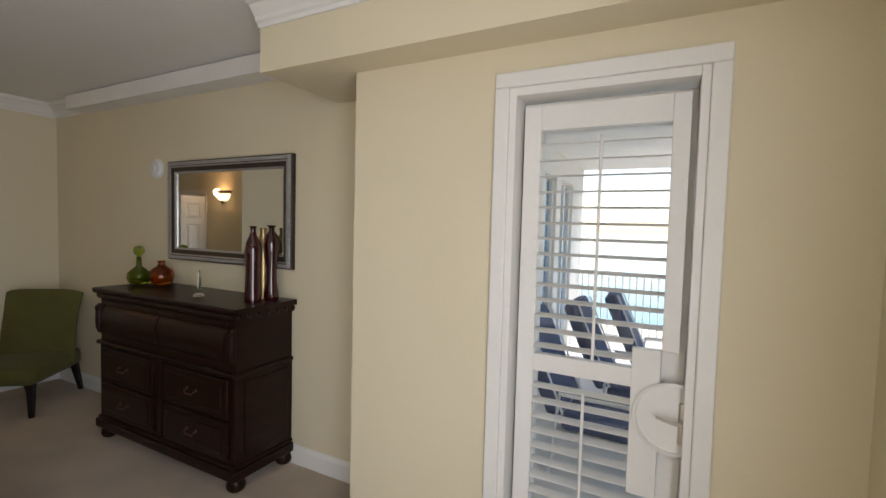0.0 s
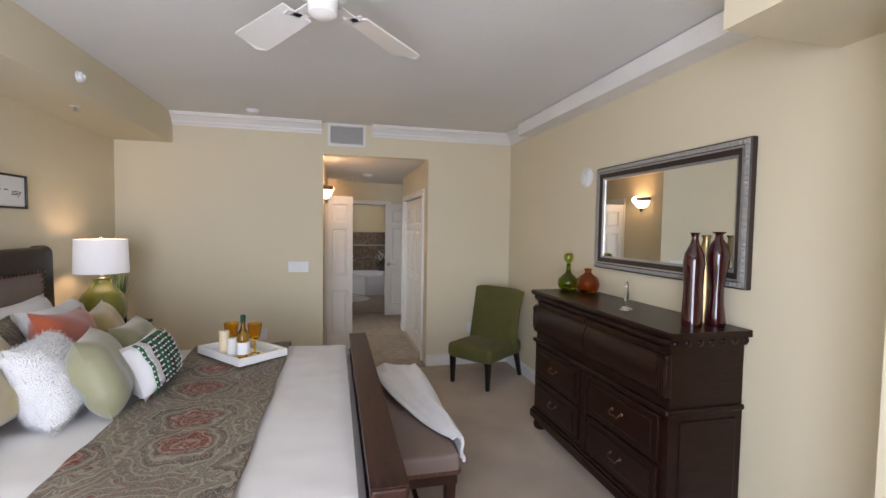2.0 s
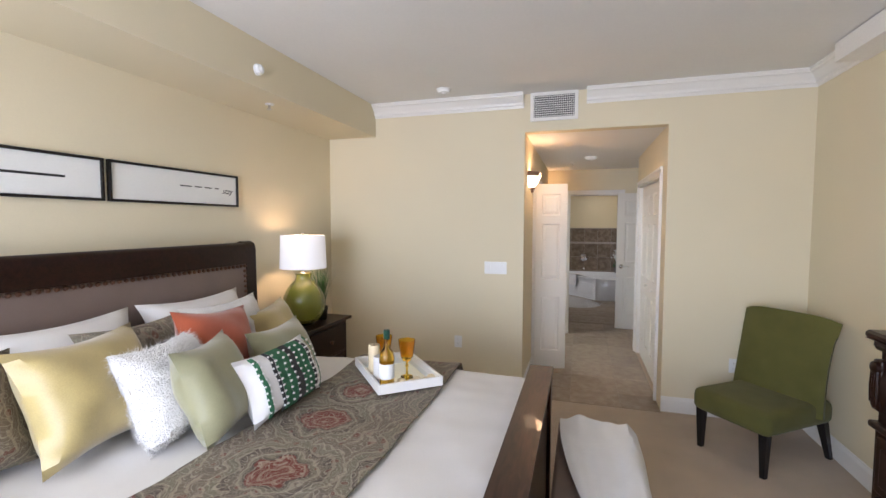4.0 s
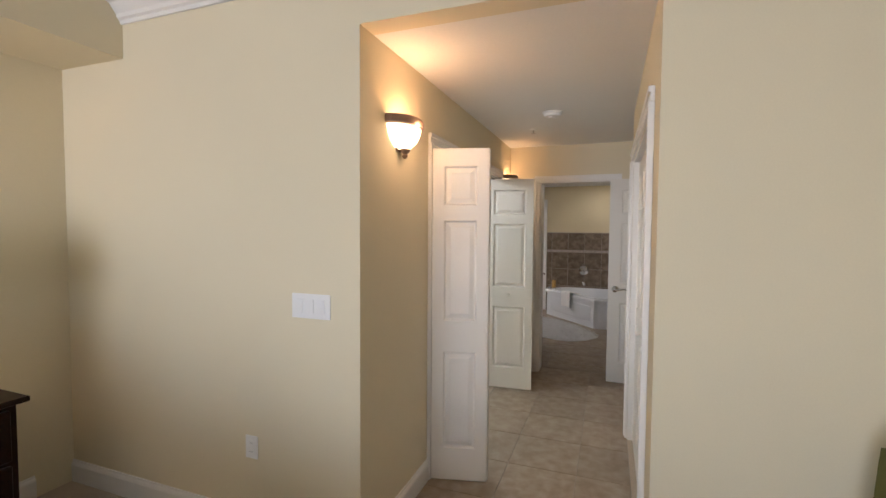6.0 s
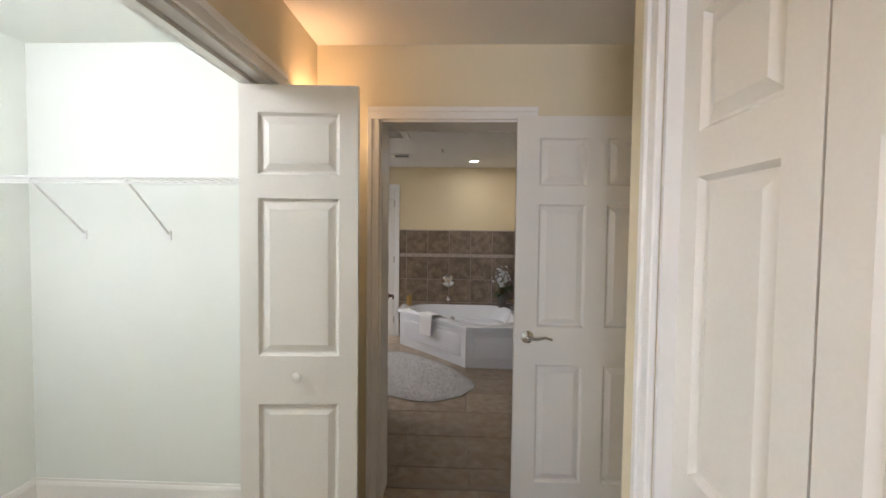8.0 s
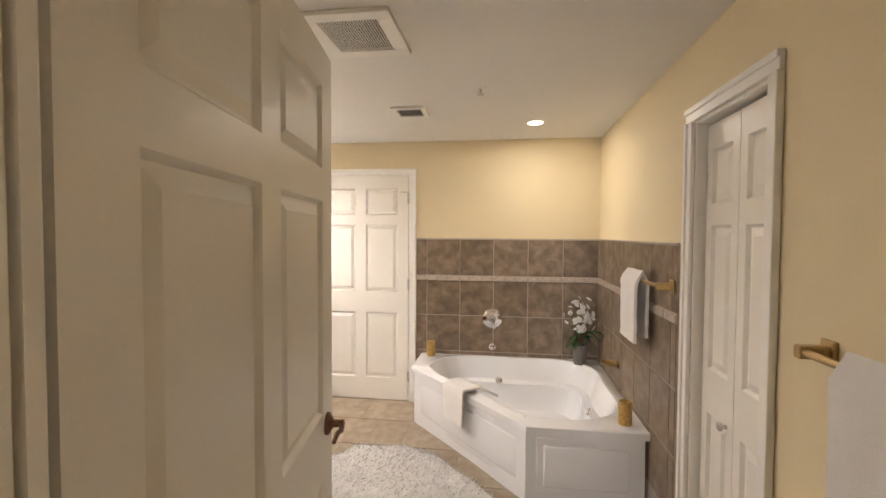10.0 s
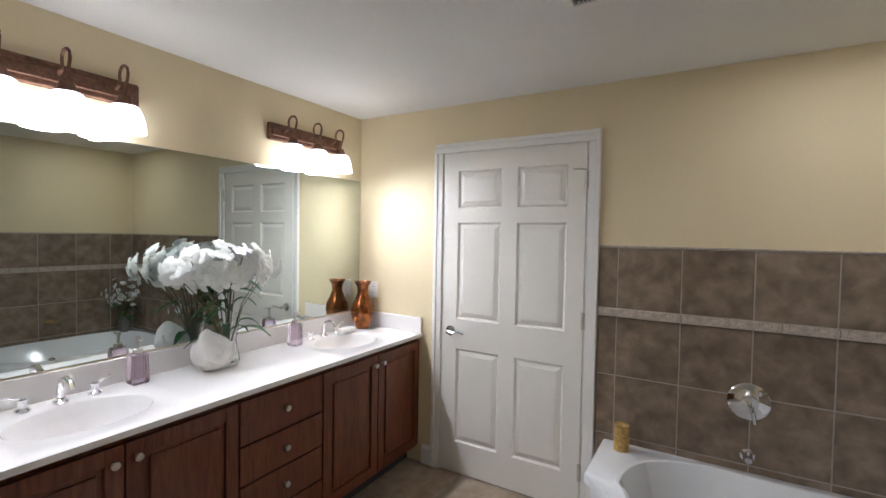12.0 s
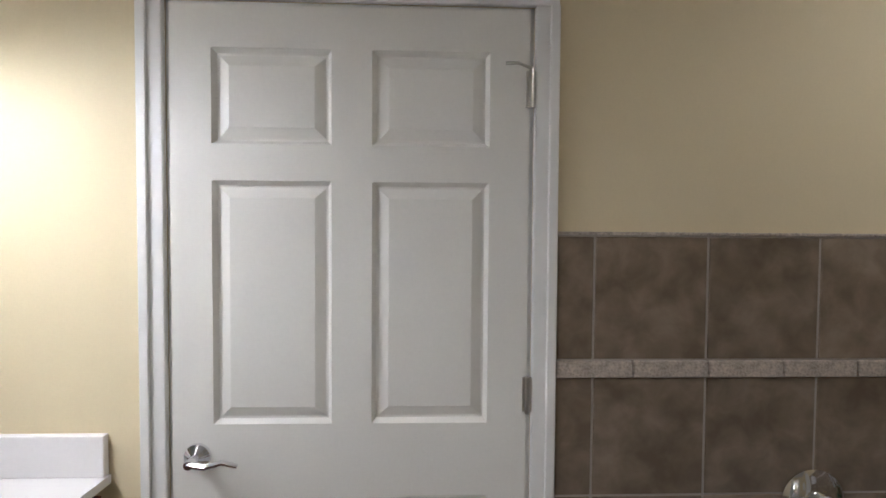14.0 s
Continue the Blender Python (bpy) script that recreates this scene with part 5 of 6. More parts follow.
for x0, x1, kind in ((-3.765, -2.80, 1), (-2.775, -1.80, 0)):
    w = (x1 - x0) / 2
    e = empty("framed_sign", pose((x0 + x1) / 2, YS, 1.828, 90, 0, 180), "long black-framed white sign with script lettering", "picture")
    part("board", box((-w + 0.01, -0.10, 0.0), (w - 0.01, 0.10, 0.012)), M_PAPER, e, "white board")
    for a, b in (((-w, -0.115, 0), (w, -0.10, 0.024)), ((-w, 0.10, 0), (w, 0.115, 0.024)), ((-w, -0.10, 0), (-w + 0.015, 0.10, 0.024)), ((w - 0.015, -0.10, 0), (w, 0.10, 0.024))):
        part("frame_bar", box(a, b, 0.002), M_BLACK, e)
    if kind:
        for x0b, x1b in ((-0.02, 0.07), (0.095, 0.155), (0.175, 0.24), (0.265, 0.305)):
            part("writing", box((x0b, 0.006, 0.012), (x1b, 0.013, 0.0126)), M_INK, e)
        text(e, "stay", 0.06, pose(0.38, -0.005, 0.0125), 0.4)
    else:
        part("writing", boxes(((-0.3, -0.006, 0.012), (0.3, 0.006, 0.013))), M_INK, e)

# ---- closet ----
e = empty("wire_shelf", pose(-8.17, 0.2, 1.70), "white wire closet shelf on wall brackets", "shelf")
b = bmesh.new()
for y in range(28):
    tube([(0.002, 0.02 + y * 0.05, 0), (0.30, 0.02 + y * 0.05, 0)], 0.003, 5, b)
for x, z in ((0.004, 0), (0.15, -0.004), (0.30, 0.0), (0.305, -0.03)):
    tube([(x, 0, z), (x, 1.385, z)], 0.004, 6, b)
part("wires", b, M_PLASTIC, e)
for y in (0.30, 0.75):
    part("bracket", tube([(0.004, y, -0.26), (0.30, y, -0.01)], 0.006, 6), M_PLASTIC, e)
    part("bracket_foot", box((0, y - 0.012, -0.29), (0.008, y + 0.012, -0.24), 0.002), M_PLASTIC, e)
e = empty("closet_light", pose(-6.9, 0.85, HALLC), "lit flush closet ceiling light", "ceiling light")
part("diffuser", lathe([(0, -0.075), (0.08, -0.07), (0.14, -0.045), (0.15, -0.02)], 28), M_WGLOW, e, "glowing white diffuser", True)
part("rim", lathe([(0.155, 0), (0.16, -0.02), (0.148, -0.024)], 28), M_NICKEL, e, "", True)

# ---- bathtub ----
TZ = 0.455
CX, CY = -11.40, 2.52
POLY = [(-12.072, 3.187), (-12.072, 1.66), (-11.66, 1.655), (-10.645, 2.525), (-10.645, 3.187)]
NA = 96


def poly_r(a):
    best = 9
    d = Vector((math.cos(a), math.sin(a)))
    for i in range(5):
        p, q2 = Vector(POLY[i]) - Vector((CX, CY)), Vector(POLY[(i + 1) % 5]) - Vector((CX, CY))
        s = q2 - p
        den = d.x * s.y - d.y * s.x
        if abs(den) < 1e-9:
            continue
        t = (p.x * s.y - p.y * s.x) / den
        u = (p.x * d.y - p.y * d.x) / den
        if t > 0 and -1e-6 <= u <= 1 + 1e-6:
            best = min(best, t)
    return best


angs = sorted([6.28318 * i / NA for i in range(NA)] + [math.atan2(p[1] - CY, p[0] - CX) % 6.28318 for p in POLY])
RO = [poly_r(a) for a in angs]
n = len(angs)
RS = [sum(RO[(i + k) % n] * math.exp(-(k / 7) ** 2) for k in range(-16, 17)) / sum(math.exp(-(k / 7) ** 2) for k in range(-16, 17)) for i in range(n)]
RI = [min(0.86 * s, o - 0.10) for s, o in zip(RS, RO)]
RI = [sum(RI[(i + k) % n] for k in range(-3, 4)) / 7 for i in range(n)]


def tub_ring(bm, f, z):
    return [bm.verts.new((CX + f(i) * math.cos(a), CY + f(i) * math.sin(a), z)) for i, a in enumerate(angs)]


e = empty("corner_bathtub", pose(0, 0, 0), "white acrylic corner whirlpool bathtub with panelled skirt", "bathtub")
b = bmesh.new()
rings = [tub_ring(b, lambda i: RO[i] - 0.03, 0.0), tub_ring(b, lambda i: RO[i] - 0.03, TZ - 0.05), tub_ring(b, lambda i: RO[i], TZ - 0.045), tub_ring(b, lambda i: RO[i], TZ - 0.008), tub_ring(b, lambda i: RO[i] - 0.01, TZ), tub_ring(b, lambda i: RI[i] + 0.045, TZ + 0.002), tub_ring(b, lambda i: RI[i] + 0.028, TZ + 0.012), tub_ring(b, lambda i: RI[i] + 0.008, TZ + 0.010), tub_ring(b, lambda i: RI[i], TZ - 0.008), tub_ring(b, lambda i: RI[i] - 0.035, TZ - 0.10), tub_ring(b, lambda i: RI[i] - 0.06, TZ - 0.16), tub_ring(b, lambda i: RI[i] - 0.12, TZ - 0.175), tub_ring(b, lambda i: RI[i] * 0.78, TZ - 0.30), tub_ring(b, lambda i: RI[i] * 0.72, TZ - 0.37), tub_ring(b, lambda i: RI[i] * 0.6, TZ - 0.39)]
for p, q2 in zip(rings, rings[1:]):
    for i in range(n):
        b.faces.new((p[i], p[(i + 1) % n], q2[(i + 1) % n], q2[i]))
b.faces.new(rings[-1])
part("shell", b, M_PORC, e, "", True)


def skirt(p, q2):
    p, q2 = Vector((*p, 0)), Vector((*q2, 0))
    d = (q2 - p)
    L = d.length
    a = math.degrees(math.atan2(d.y, d.x))
    for x0, x1, z0, z1, pr in ((0.06, L - 0.06, 0.06, 0.38, 0.026), (0.10, L - 0.10, 0.10, 0.34, 0.018)):
        t = box((x0, pr, z0), (x1, 0.04, z1), 0.012, 3)
        bmesh.ops.transform(t, matrix=pose(p.x, p.y, 0, 0, 0, a), verts=t.verts)
        part("skirt_panel", t, M_PORC, e, "", True)


skirt(POLY[2], POLY[3])
skirt(POLY[3], POLY[4])
b = lathe([(0, 0.006), (0.012, 0.008), (0.026, 0.005), (0.03, 0)], 20)
bmesh.ops.transform(b, matrix=pose(-11.86, 2.36, 0.30, 0, 66, 8), verts=b.verts)
part("jet", b, M_CHROME, e, "chrome whirlpool jet", True)
b = lathe([(0, 0.006), (0.012, 0.008), (0.026, 0.005), (0.03, 0)], 20)
bmesh.ops.transform(b, matrix=pose(-11.30, 2.98, 0.30, 62, 0, 0), verts=b.verts)
part("jet", b, M_CHROME, e, "chrome whirlpool jet", True)

e = empty("tub_valve", pose(XB + 0.012, 2.295, 0.785, 0, 90), "round chrome tub valve on tiled wall", "faucet")
part("escutcheon", lathe([(0.082, 0), (0.085, 0.006), (0.07, 0.016), (0.035, 0.022), (0.034, 0.04), (0, 0.04)], 32), M_CHROME, e, "", True)
part("handle", tube([(0, 0, 0.03), (0, 0, 0.075), (0.02, 0.01, 0.085), (0.075, 0.02, 0.075)], 0.012, 10, None, 0.008), M_CHROME, e, "", True)
e = empty("tub_spout", pose(XB + 0.012, 2.297, 0.535, 0, 90), "chrome tub spout on tiled wall", "spout")
part("body", lathe([(0.028, 0), (0.03, 0.006), (0.02, 0.012), (0.019, 0.06), (0.014, 0.07), (0, 0.072)], 20), M_CHROME, e, "", True)
part("diverter", tube([(-0.015, 0, 0.05), (-0.035, 0, 0.05)], 0.006, 8), M_CHROME, e)


def candle(x, y, z):
    e = empty("gold_candle", pose(x, y, z), "speckled gold pillar candle on tub deck", "candle", "tub candles")
    part("wax", lathe([(0, 0), (0.036, 0), (0.037, 0.006), (0.036, 0.12), (0.034, 0.13), (0.028, 0.122), (0, 0.118)], 24), M_CANDLE, e, "", True)
    part("wick", tube([(0, 0, 0.118), (0.002, 0, 0.13)], 0.0015, 5), M_INK, e)


candle(-11.98, 1.765, TZ + 0.001)
candle(-10.75, 3.08, TZ + 0.001)


def petal_flower(bm, c, d, size, rnd, petals=5):
    d = d.normalized()
    u = d.cross(Vector((0.3, 0.2, 1))).normalized()
    v = d.cross(u)
    for k in range(petals):
        a = 6.283 * k / petals + rnd.uniform(-0.2, 0.2)
        r = (math.cos(a) * u + math.sin(a) * v)
        s = d.cross(r)
        w = size * 0.46
        shape = ((0.22, 0.45, 0.06), (0.55, 1.0, 0.16), (0.85, 0.78, 0.15), (1.0, 0.0, 0.08), (0.85, -0.78, 0.15), (0.55, -1.0, 0.16), (0.22, -0.45, 0.06))
        vs = [bm.verts.new(c)] + [bm.verts.new(c + r * size * p + s * w * q + d * size * z) for p, q, z in shape]
        m = bm.verts.new(c + r * size * 0.58 + d * size * 0.24)
        for i in range(8):
            f = bm.faces.new((vs[i], vs[(i + 1) % 8], m))
            f.smooth = True


def bouquet(name, m, label, spread, h0, h1, nf, fs, nl, pot, seed, potlabel, stems=12, down=0.0):
    rnd = random.Random(seed)
    e = empty(name, m, label, "flowers")
    part("pot", lathe(pot[0], 24), pot[1], e, potlabel, True)
    st, fl, lf = bmesh.new(), bmesh.new(), bmesh.new()
    heads = []
    for i in range(nf):
        a = rnd.uniform(0, 6.283)
        q = rnd.random() ** 0.5
        z = (h0 + h1) / 2 + (h1 - h0) * 0.62 * math.sqrt(max(0.02, 1 - q * q)) * rnd.uniform(-0.75, 1)
        heads.append(Vector((spread[0] * q * math.cos(a), spread[1] * q * math.sin(a), z)))
    for i in range(stems):
        t = heads[i * len(heads) // stems]
        tube([(0, 0, pot[2]), (t.x * 0.35, t.y * 0.35, (pot[2] + t.z) * 0.55), t], 0.0035, 5, st, 0.0015)
    for t in heads:
        petal_flower(fl, t, Vector((t.x / spread[0], t.y / spread[1] + 0.25, 1.1 * (t.z - (h0 + h1) / 2) / (h1 - h0))) + 0.35 * Vector((rnd.uniform(-1, 1), rnd.uniform(-1, 1), rnd.uniform(-1, 1))), fs * rnd.uniform(0.8, 1.2), rnd)
    for i in range(nl):
        a = rnd.uniform(0, 6.283)
        L, w = rnd.uniform(0.08, 0.17), rnd.uniform(0.016, 0.028)
        c, s = math.cos(a), math.sin(a)
        z0 = rnd.uniform(pot[2], h0 + 0.05)
        r0 = rnd.uniform(0, 0.4) * spread[1]
        prev = None
        for k in range(6):
            f = k / 5
            p = Vector((c * (r0 + L * f), s * (r0 + L * f), z0 + 0.10 * f - 0.13 * f * f))
            ww = Vector((-s, c, 0.0)) * w * math.sin(math.pi * (0.08 + 0.9 * f))
            cur = (lf.verts.new(p - ww), lf.verts.new(p + Vector((0, 0, -0.006))), lf.verts.new(p + ww))
            if prev:
                lf.faces.new((prev[0], prev[1], cur[1], cur[0]))
                lf.faces.new((prev[1], prev[2], cur[2], cur[1]))
            prev = cur
    part("stems", st, M_STEM, e)["kind"] = "stuff"
    part("petals", fl, M_PETAL, e, "white flower petals")["kind"] = "stuff"
    part("leaves", lf, M_LEAF, e, "green leaves")["kind"] = "stuff"
    return e


bouquet("potted_blossom", pose(-11.92, 3.02, TZ + 0.002), "white blossom sprays in grey pot on tub deck", (0.20, 0.15), 0.24, 0.54, 46, 0.025, 16, ([(0, 0), (0.05, 0), (0.06, 0.15), (0.062, 0.16), (0.054, 0.16), (0.05, 0.14), (0, 0.14)], M_POT, 0.14), 8, "grey cylindrical pot", 26)
VASE = ([(0, 0), (0.05, 0), (0.058, 0.02), (0.05, 0.07), (0.04, 0.12), (0.052, 0.20), (0.06, 0.22), (0.056, 0.22), (0.036, 0.12), (0.046, 0.07), (0.052, 0.02), (0, 0.008)], M_CLEAR, 0.05)
bouquet("orchid_bouquet", pose(-10.94, 0.09, 0.871), "large white orchid bouquet in clear glass vase", (0.30, 0.14), 0.37, 0.57, 170, 0.036, 22, VASE, 4, "clear glass vase", 16)


def draped_towel(name, m, w, front, back, gap, label):
    """A folded towel over a bar along local x: front falls on -y, back on +y."""
    def f(u, v):
        x = (u - 0.5) * w
        L = front + back
        s = v * L
        if s < front:
            y, z = -gap, -(front - s)
        else:
            y, z = gap, -(s - front)
        k = min(1, abs(s - front) / 0.03)
        y *= k
        z += 0.012 * (1 - k)
        return (x + 0.006 * noise.noise(Vector((v * 4, 1, 0))), y + 0.006 * noise.noise(Vector((u * 4, v * 7, 3))), z)
    o = tagged(finish(name, sheet(14, 40, f, 0.016), M_TOWEL, smooth=True), label, "towel")
    o.matrix_world = m
    return o


def towel_bar(x0, x1, z, y=BN):
    e = empty("towel_bar", pose(0, y, z), "aged brass towel bar on wall", "towel bar")
    part("rail", tube([(x0, -0.065, 0), (x1, -0.065, 0)], 0.010, 10), M_BRASS, e, "", True)
    for x in (x0, x1):
        b = box((x - 0.026, -0.012, -0.032), (x + 0.026, 0.0, 0.032), 0.005)
        addbox(b, (x - 0.014, -0.08, -0.017), (x + 0.014, -0.01, 0.017), 0.006)
        part("bracket", b, M_BRASS, e, "square brass bracket")


TILET = 0.012
towel_bar(-10.96, -10.36, 1.28, BN - TILET)
draped_towel("hand_towel", pose(-10.76, BN - TILET - 0.065, 1.293), 0.28, 0.35, 0.32, 0.022, "white folded hand towel on brass bar")
towel_bar(-9.35, -8.75, 1.235)
draped_towel("bath_towel", pose(-9.0, BN - 0.065, 1.248), 0.38, 0.62, 0.55, 0.026, "white bath towel on brass bar")
e = empty("soap_dish", pose(-11.35, BN - TILET, 0.62), "small brass soap dish on tiled wall", "soap dish")
part("tray", lathe([(0, 0), (0.05, 0.002), (0.062, 0.02), (0.058, 0.02), (0.045, 0.008), (0, 0.006)], 20, (0, -0.06, 0)), M_BRASS, e, "", True)
part("bracket", box((-0.025, -0.02, -0.01), (0.025, 0, 0.03), 0.004), M_BRASS, e)


def tubtowel(u, v):
    L, w = 0.50, 0.24
    s = v * L
    if s < 0.22:
        y, z = -0.035, TZ + 0.015 - (0.22 - s)
    else:
        y = -0.035 + (s - 0.22)
        z = TZ + 0.026 - 0.5 * max(0, s - 0.34)
    return ((u - 0.5) * w * (1 - 0.15 * (0.5 - v)), y, z + 0.005 * noise.noise(Vector((u * 5, v * 5, 0))))


tv = Vector((POLY[3][0] - POLY[2][0], POLY[3][1] - POLY[2][1]))
ta = math.degrees(math.atan2(tv.y, tv.x))
o = tagged(finish("hand_towel", sheet(12, 24, tubtowel, -0.014), M_TOWEL, smooth=True), "white hand towel draped over bathtub edge", "towel")
o.matrix_world = pose(POLY[2][0] + tv.x * 0.50, POLY[2][1] + tv.y * 0.50, 0, 0, 0, ta)

# fur rug


def rug(u, v):
    a, b2 = 2 * u - 1, 2 * v - 1
    x, y = a * math.sqrt(1 - b2 * b2 * 0.42), b2 * math.sqrt(1 - a * a * 0.42)
    k = 1 + 0.07 * noise.noise(Vector((x * 3, y * 3, 1)))
    return (x * 0.86 * k, y * 0.50 * k, 0.002 + (0.018 + 0.012 * noise.noise(Vector((x * 9, y * 9, 2)))) * (1 - max(abs(a), abs(b2)) ** 6))


RB = sheet(40, 24, rug, 0.0)
bmesh.ops.recalc_face_normals(RB, faces=RB.faces)
if sum(f.normal.z for f in RB.faces) < 0:
    bmesh.ops.reverse_faces(RB, faces=RB.faces)
FR = fringe(RB, 9000, 0.035, 2, 0.003)
e = tagged(finish("fur_rug", RB, M_FUR, smooth=True), "fluffy white sheepskin rug by the bathtub", "rug")
e.matrix_world = pose(-10.46, 1.88, 0.004, 0, 0, ta)
part("pile", FR, M_FUR, e)["kind"] = "stuff"

# ---- vanity ----
CT = 0.87
VX0 = -9.25


def cab(x0, x1, kind, label):
    e = empty("vanity_cabinet", pose(0, BS, 0), label, "cabinet", "vanity units")
    y1 = 0.455 - BS
    part("carcass", boxes(((x0, 0, 0.10), (x1, y1 - 0.02, CT - 0.16)), ((x0, y1 - 0.02, 0.10), (x1, y1, CT - 0.023)), ((x0, 0.03, CT - 0.16), (x0 + 0.018, y1 - 0.02, CT - 0.023)), ((x1 - 0.018, 0.03, CT - 0.16), (x1, y1 - 0.02, CT - 0.023))), M_CHERRY, e)
    part("toe_kick", box((x0, 0, 0), (x1, y1 - 0.07, 0.10)), M_GRAPH, e)
    if kind == "drawers":
        zs = [0.12, 0.29, 0.46, 0.63, CT - 0.045]
        for z0, z1 in zip(zs, zs[1:]):
            o = part("drawer", box((x0 + 0.004, y1, z0 + 0.004), (x1 - 0.004, y1 + 0.02, z1 - 0.004), 0.004), M_CHERRY, e)
            knob(o, (x0 + x1) / 2, y1 + 0.02, (z0 + z1) / 2, 1, 0.014, M_NICKEL)
    else:
        m = (x0 + x1) / 2
        for a, b2, kx in ((x0, m, m - 0.035), (m, x1, m + 0.035)):
            bm = bmesh.new()
            f, z0, z1 = 0.055, 0.12, CT - 0.05
            a2, b3 = a + 0.003, b2 - 0.003
            for p, q2 in (((a2, z0), (a2 + f, z1)), ((b3 - f, z0), (b3, z1)), ((a2 + f, z0), (b3 - f, z0 + f)), ((a2 + f, z1 - f), (b3 - f, z1))):
                addbox(bm, (p[0], y1, p[1]), (q2[0], y1 + 0.02, q2[1]), 0.002)
            o = part("door", bm, M_CHERRY, e)
            part("door_panel", box((a2 + f, y1, z0 + f), (b3 - f, y1 + 0.008, z1 - f)), M_CHERRY, o)
            part("raised_field", box((a2 + f + 0.02, y1 + 0.006, z0 + f + 0.02), (b3 - f - 0.02, y1 + 0.016, z1 - f - 0.02), 0.008, 2), M_CHERRY, o)
            knob(o, kx, y1 + 0.02, z1 - 0.055, 1, 0.014, M_NICKEL)
    return e


cab(-12.075, -11.205, "doors", "cherry wood vanity cabinet with two panelled doors")
cab(-11.203, -10.738, "drawers", "cherry wood vanity drawer unit with four drawers")
cab(-10.736, -9.90, "doors", "cherry wood vanity cabinet with two panelled doors")
cab(-9.898, VX0, "drawers", "cherry wood vanity drawer unit with four drawers")
e = empty("countertop", pose(0, 0, 0), "white cultured marble vanity top with two basins", "countertop")
SX = (-11.64, -10.30)
# slab with two oval openings, made of rings round each basin
b = bmesh.new()


def slab_cell(bm, x0, x1, y0, y1, c):
    N = 40
    o, i0, rings2 = [], [], []
    corners = [math.atan2(q[1] - c[1], q[0] - c[0]) % 6.28318 for q in ((x0, y0), (x1, y0), (x1, y1), (x0, y1))]
    turns = sorted([6.28318 * k / N for k in range(N)] + corners)
    N = len(turns)
    for a in turns:
        cx, cy = math.cos(a), math.sin(a)
        ts = [((x1 if cx > 0 else x0) - c[0]) / cx if abs(cx) > 1e-6 else 9, ((y1 if cy > 0 else y0) - c[1]) / cy if abs(cy) > 1e-6 else 9]
        t = min(ts)
        o.append((c[0] + cx * t, c[1] + cy * t))
        i0.append((cx, cy))
    R = [[bm.verts.new((x, y, CT - 0.022)) for x, y in o], [bm.verts.new((x, y, CT)) for x, y in o]]
    for rx, ry, z in ((0.222, 0.165, CT), (0.214, 0.157, CT - 0.006), (0.20, 0.145, CT - 0.04), (0.16, 0.115, CT - 0.10), (0.09, 0.06, CT - 0.13), (0.03, 0.03, CT - 0.135)):
        R.append([bm.verts.new((c[0] + rx * x, c[1] + ry * y, z)) for x, y in i0])
    for p, q2 in zip(R, R[1:]):
        for k in range(N):
            bm.faces.new((p[k], p[(k + 1) % N], q2[(k + 1) % N], q2[k]))
    bm.faces.new(R[-1])


for c in SX:
    bb = bmesh.new()
    slab_cell(bb, c - 0.30, c + 0.30, BS + 0.02, 0.495, (c, 0.225))
    part("basin", bb, M_COUNTER, e, "oval moulded basin", True)
    part("drain", lathe([(0, 0.003), (0.022, 0.002), (0.024, 0)], 16, (c, 0.225, CT - 0.134)), M_CHROME, e, "", True)
for x0, x1 in ((-12.078, SX[0] - 0.30), (SX[0] + 0.30, SX[1] - 0.30), (SX[1] + 0.30, VX0 + 0.01)):
    part("slab", box((x0, BS + 0.02, CT - 0.022), (x1, 0.495, CT)), M_COUNTER, e)
part("backsplash", box((-12.058, BS + 0.001, CT), (VX0 + 0.01, BS + 0.02, CT + 0.105), 0.003), M_COUNTER, e)
part("side_splash", box((-12.079, BS + 0.001, CT), (-12.059, 0.49, CT + 0.105), 0.003), M_COUNTER, e)

e = empty("vanity_mirror", pose(0, BS + 0.001, 0), "wide frameless vanity mirror on wall", "mirror")
part("glass", box((-12.07, 0, CT + 0.112), (VX0, 0.005, 1.90), 0.001), M_VMIRROR, e)


def faucet(x):
    e = empty("basin_faucet", pose(x, 0.03, CT + 0.001), "chrome widespread basin faucet with two levers", "faucet", "basin faucets")
    part("spout", tube([(0, 0, 0), (0, 0.0, 0.05), (0, 0.015, 0.085), (0, 0.05, 0.10), (0, 0.09, 0.09), (0, 0.105, 0.07)], 0.014, 12, None, 0.009), M_CHROME, e, "", True)
    part("spout_base", lathe([(0.026, 0), (0.026, 0.006), (0.016, 0.014), (0.015, 0.02)], 20), M_CHROME, e, "", True)
    for s in (-1, 1):
        h = lathe([(0.024, 0), (0.024, 0.006), (0.014, 0.015), (0.013, 0.035), (0.018, 0.045), (0, 0.052)], 20, (s * 0.11, 0, 0))
        tube([(s * 0.11, 0, 0.042), (s * 0.14, 0.005, 0.058), (s * 0.165, 0.006, 0.066)], 0.006, 8, h, 0.004)
        part("lever", h, M_CHROME, e, "", True)


for c in SX:
    faucet(c)


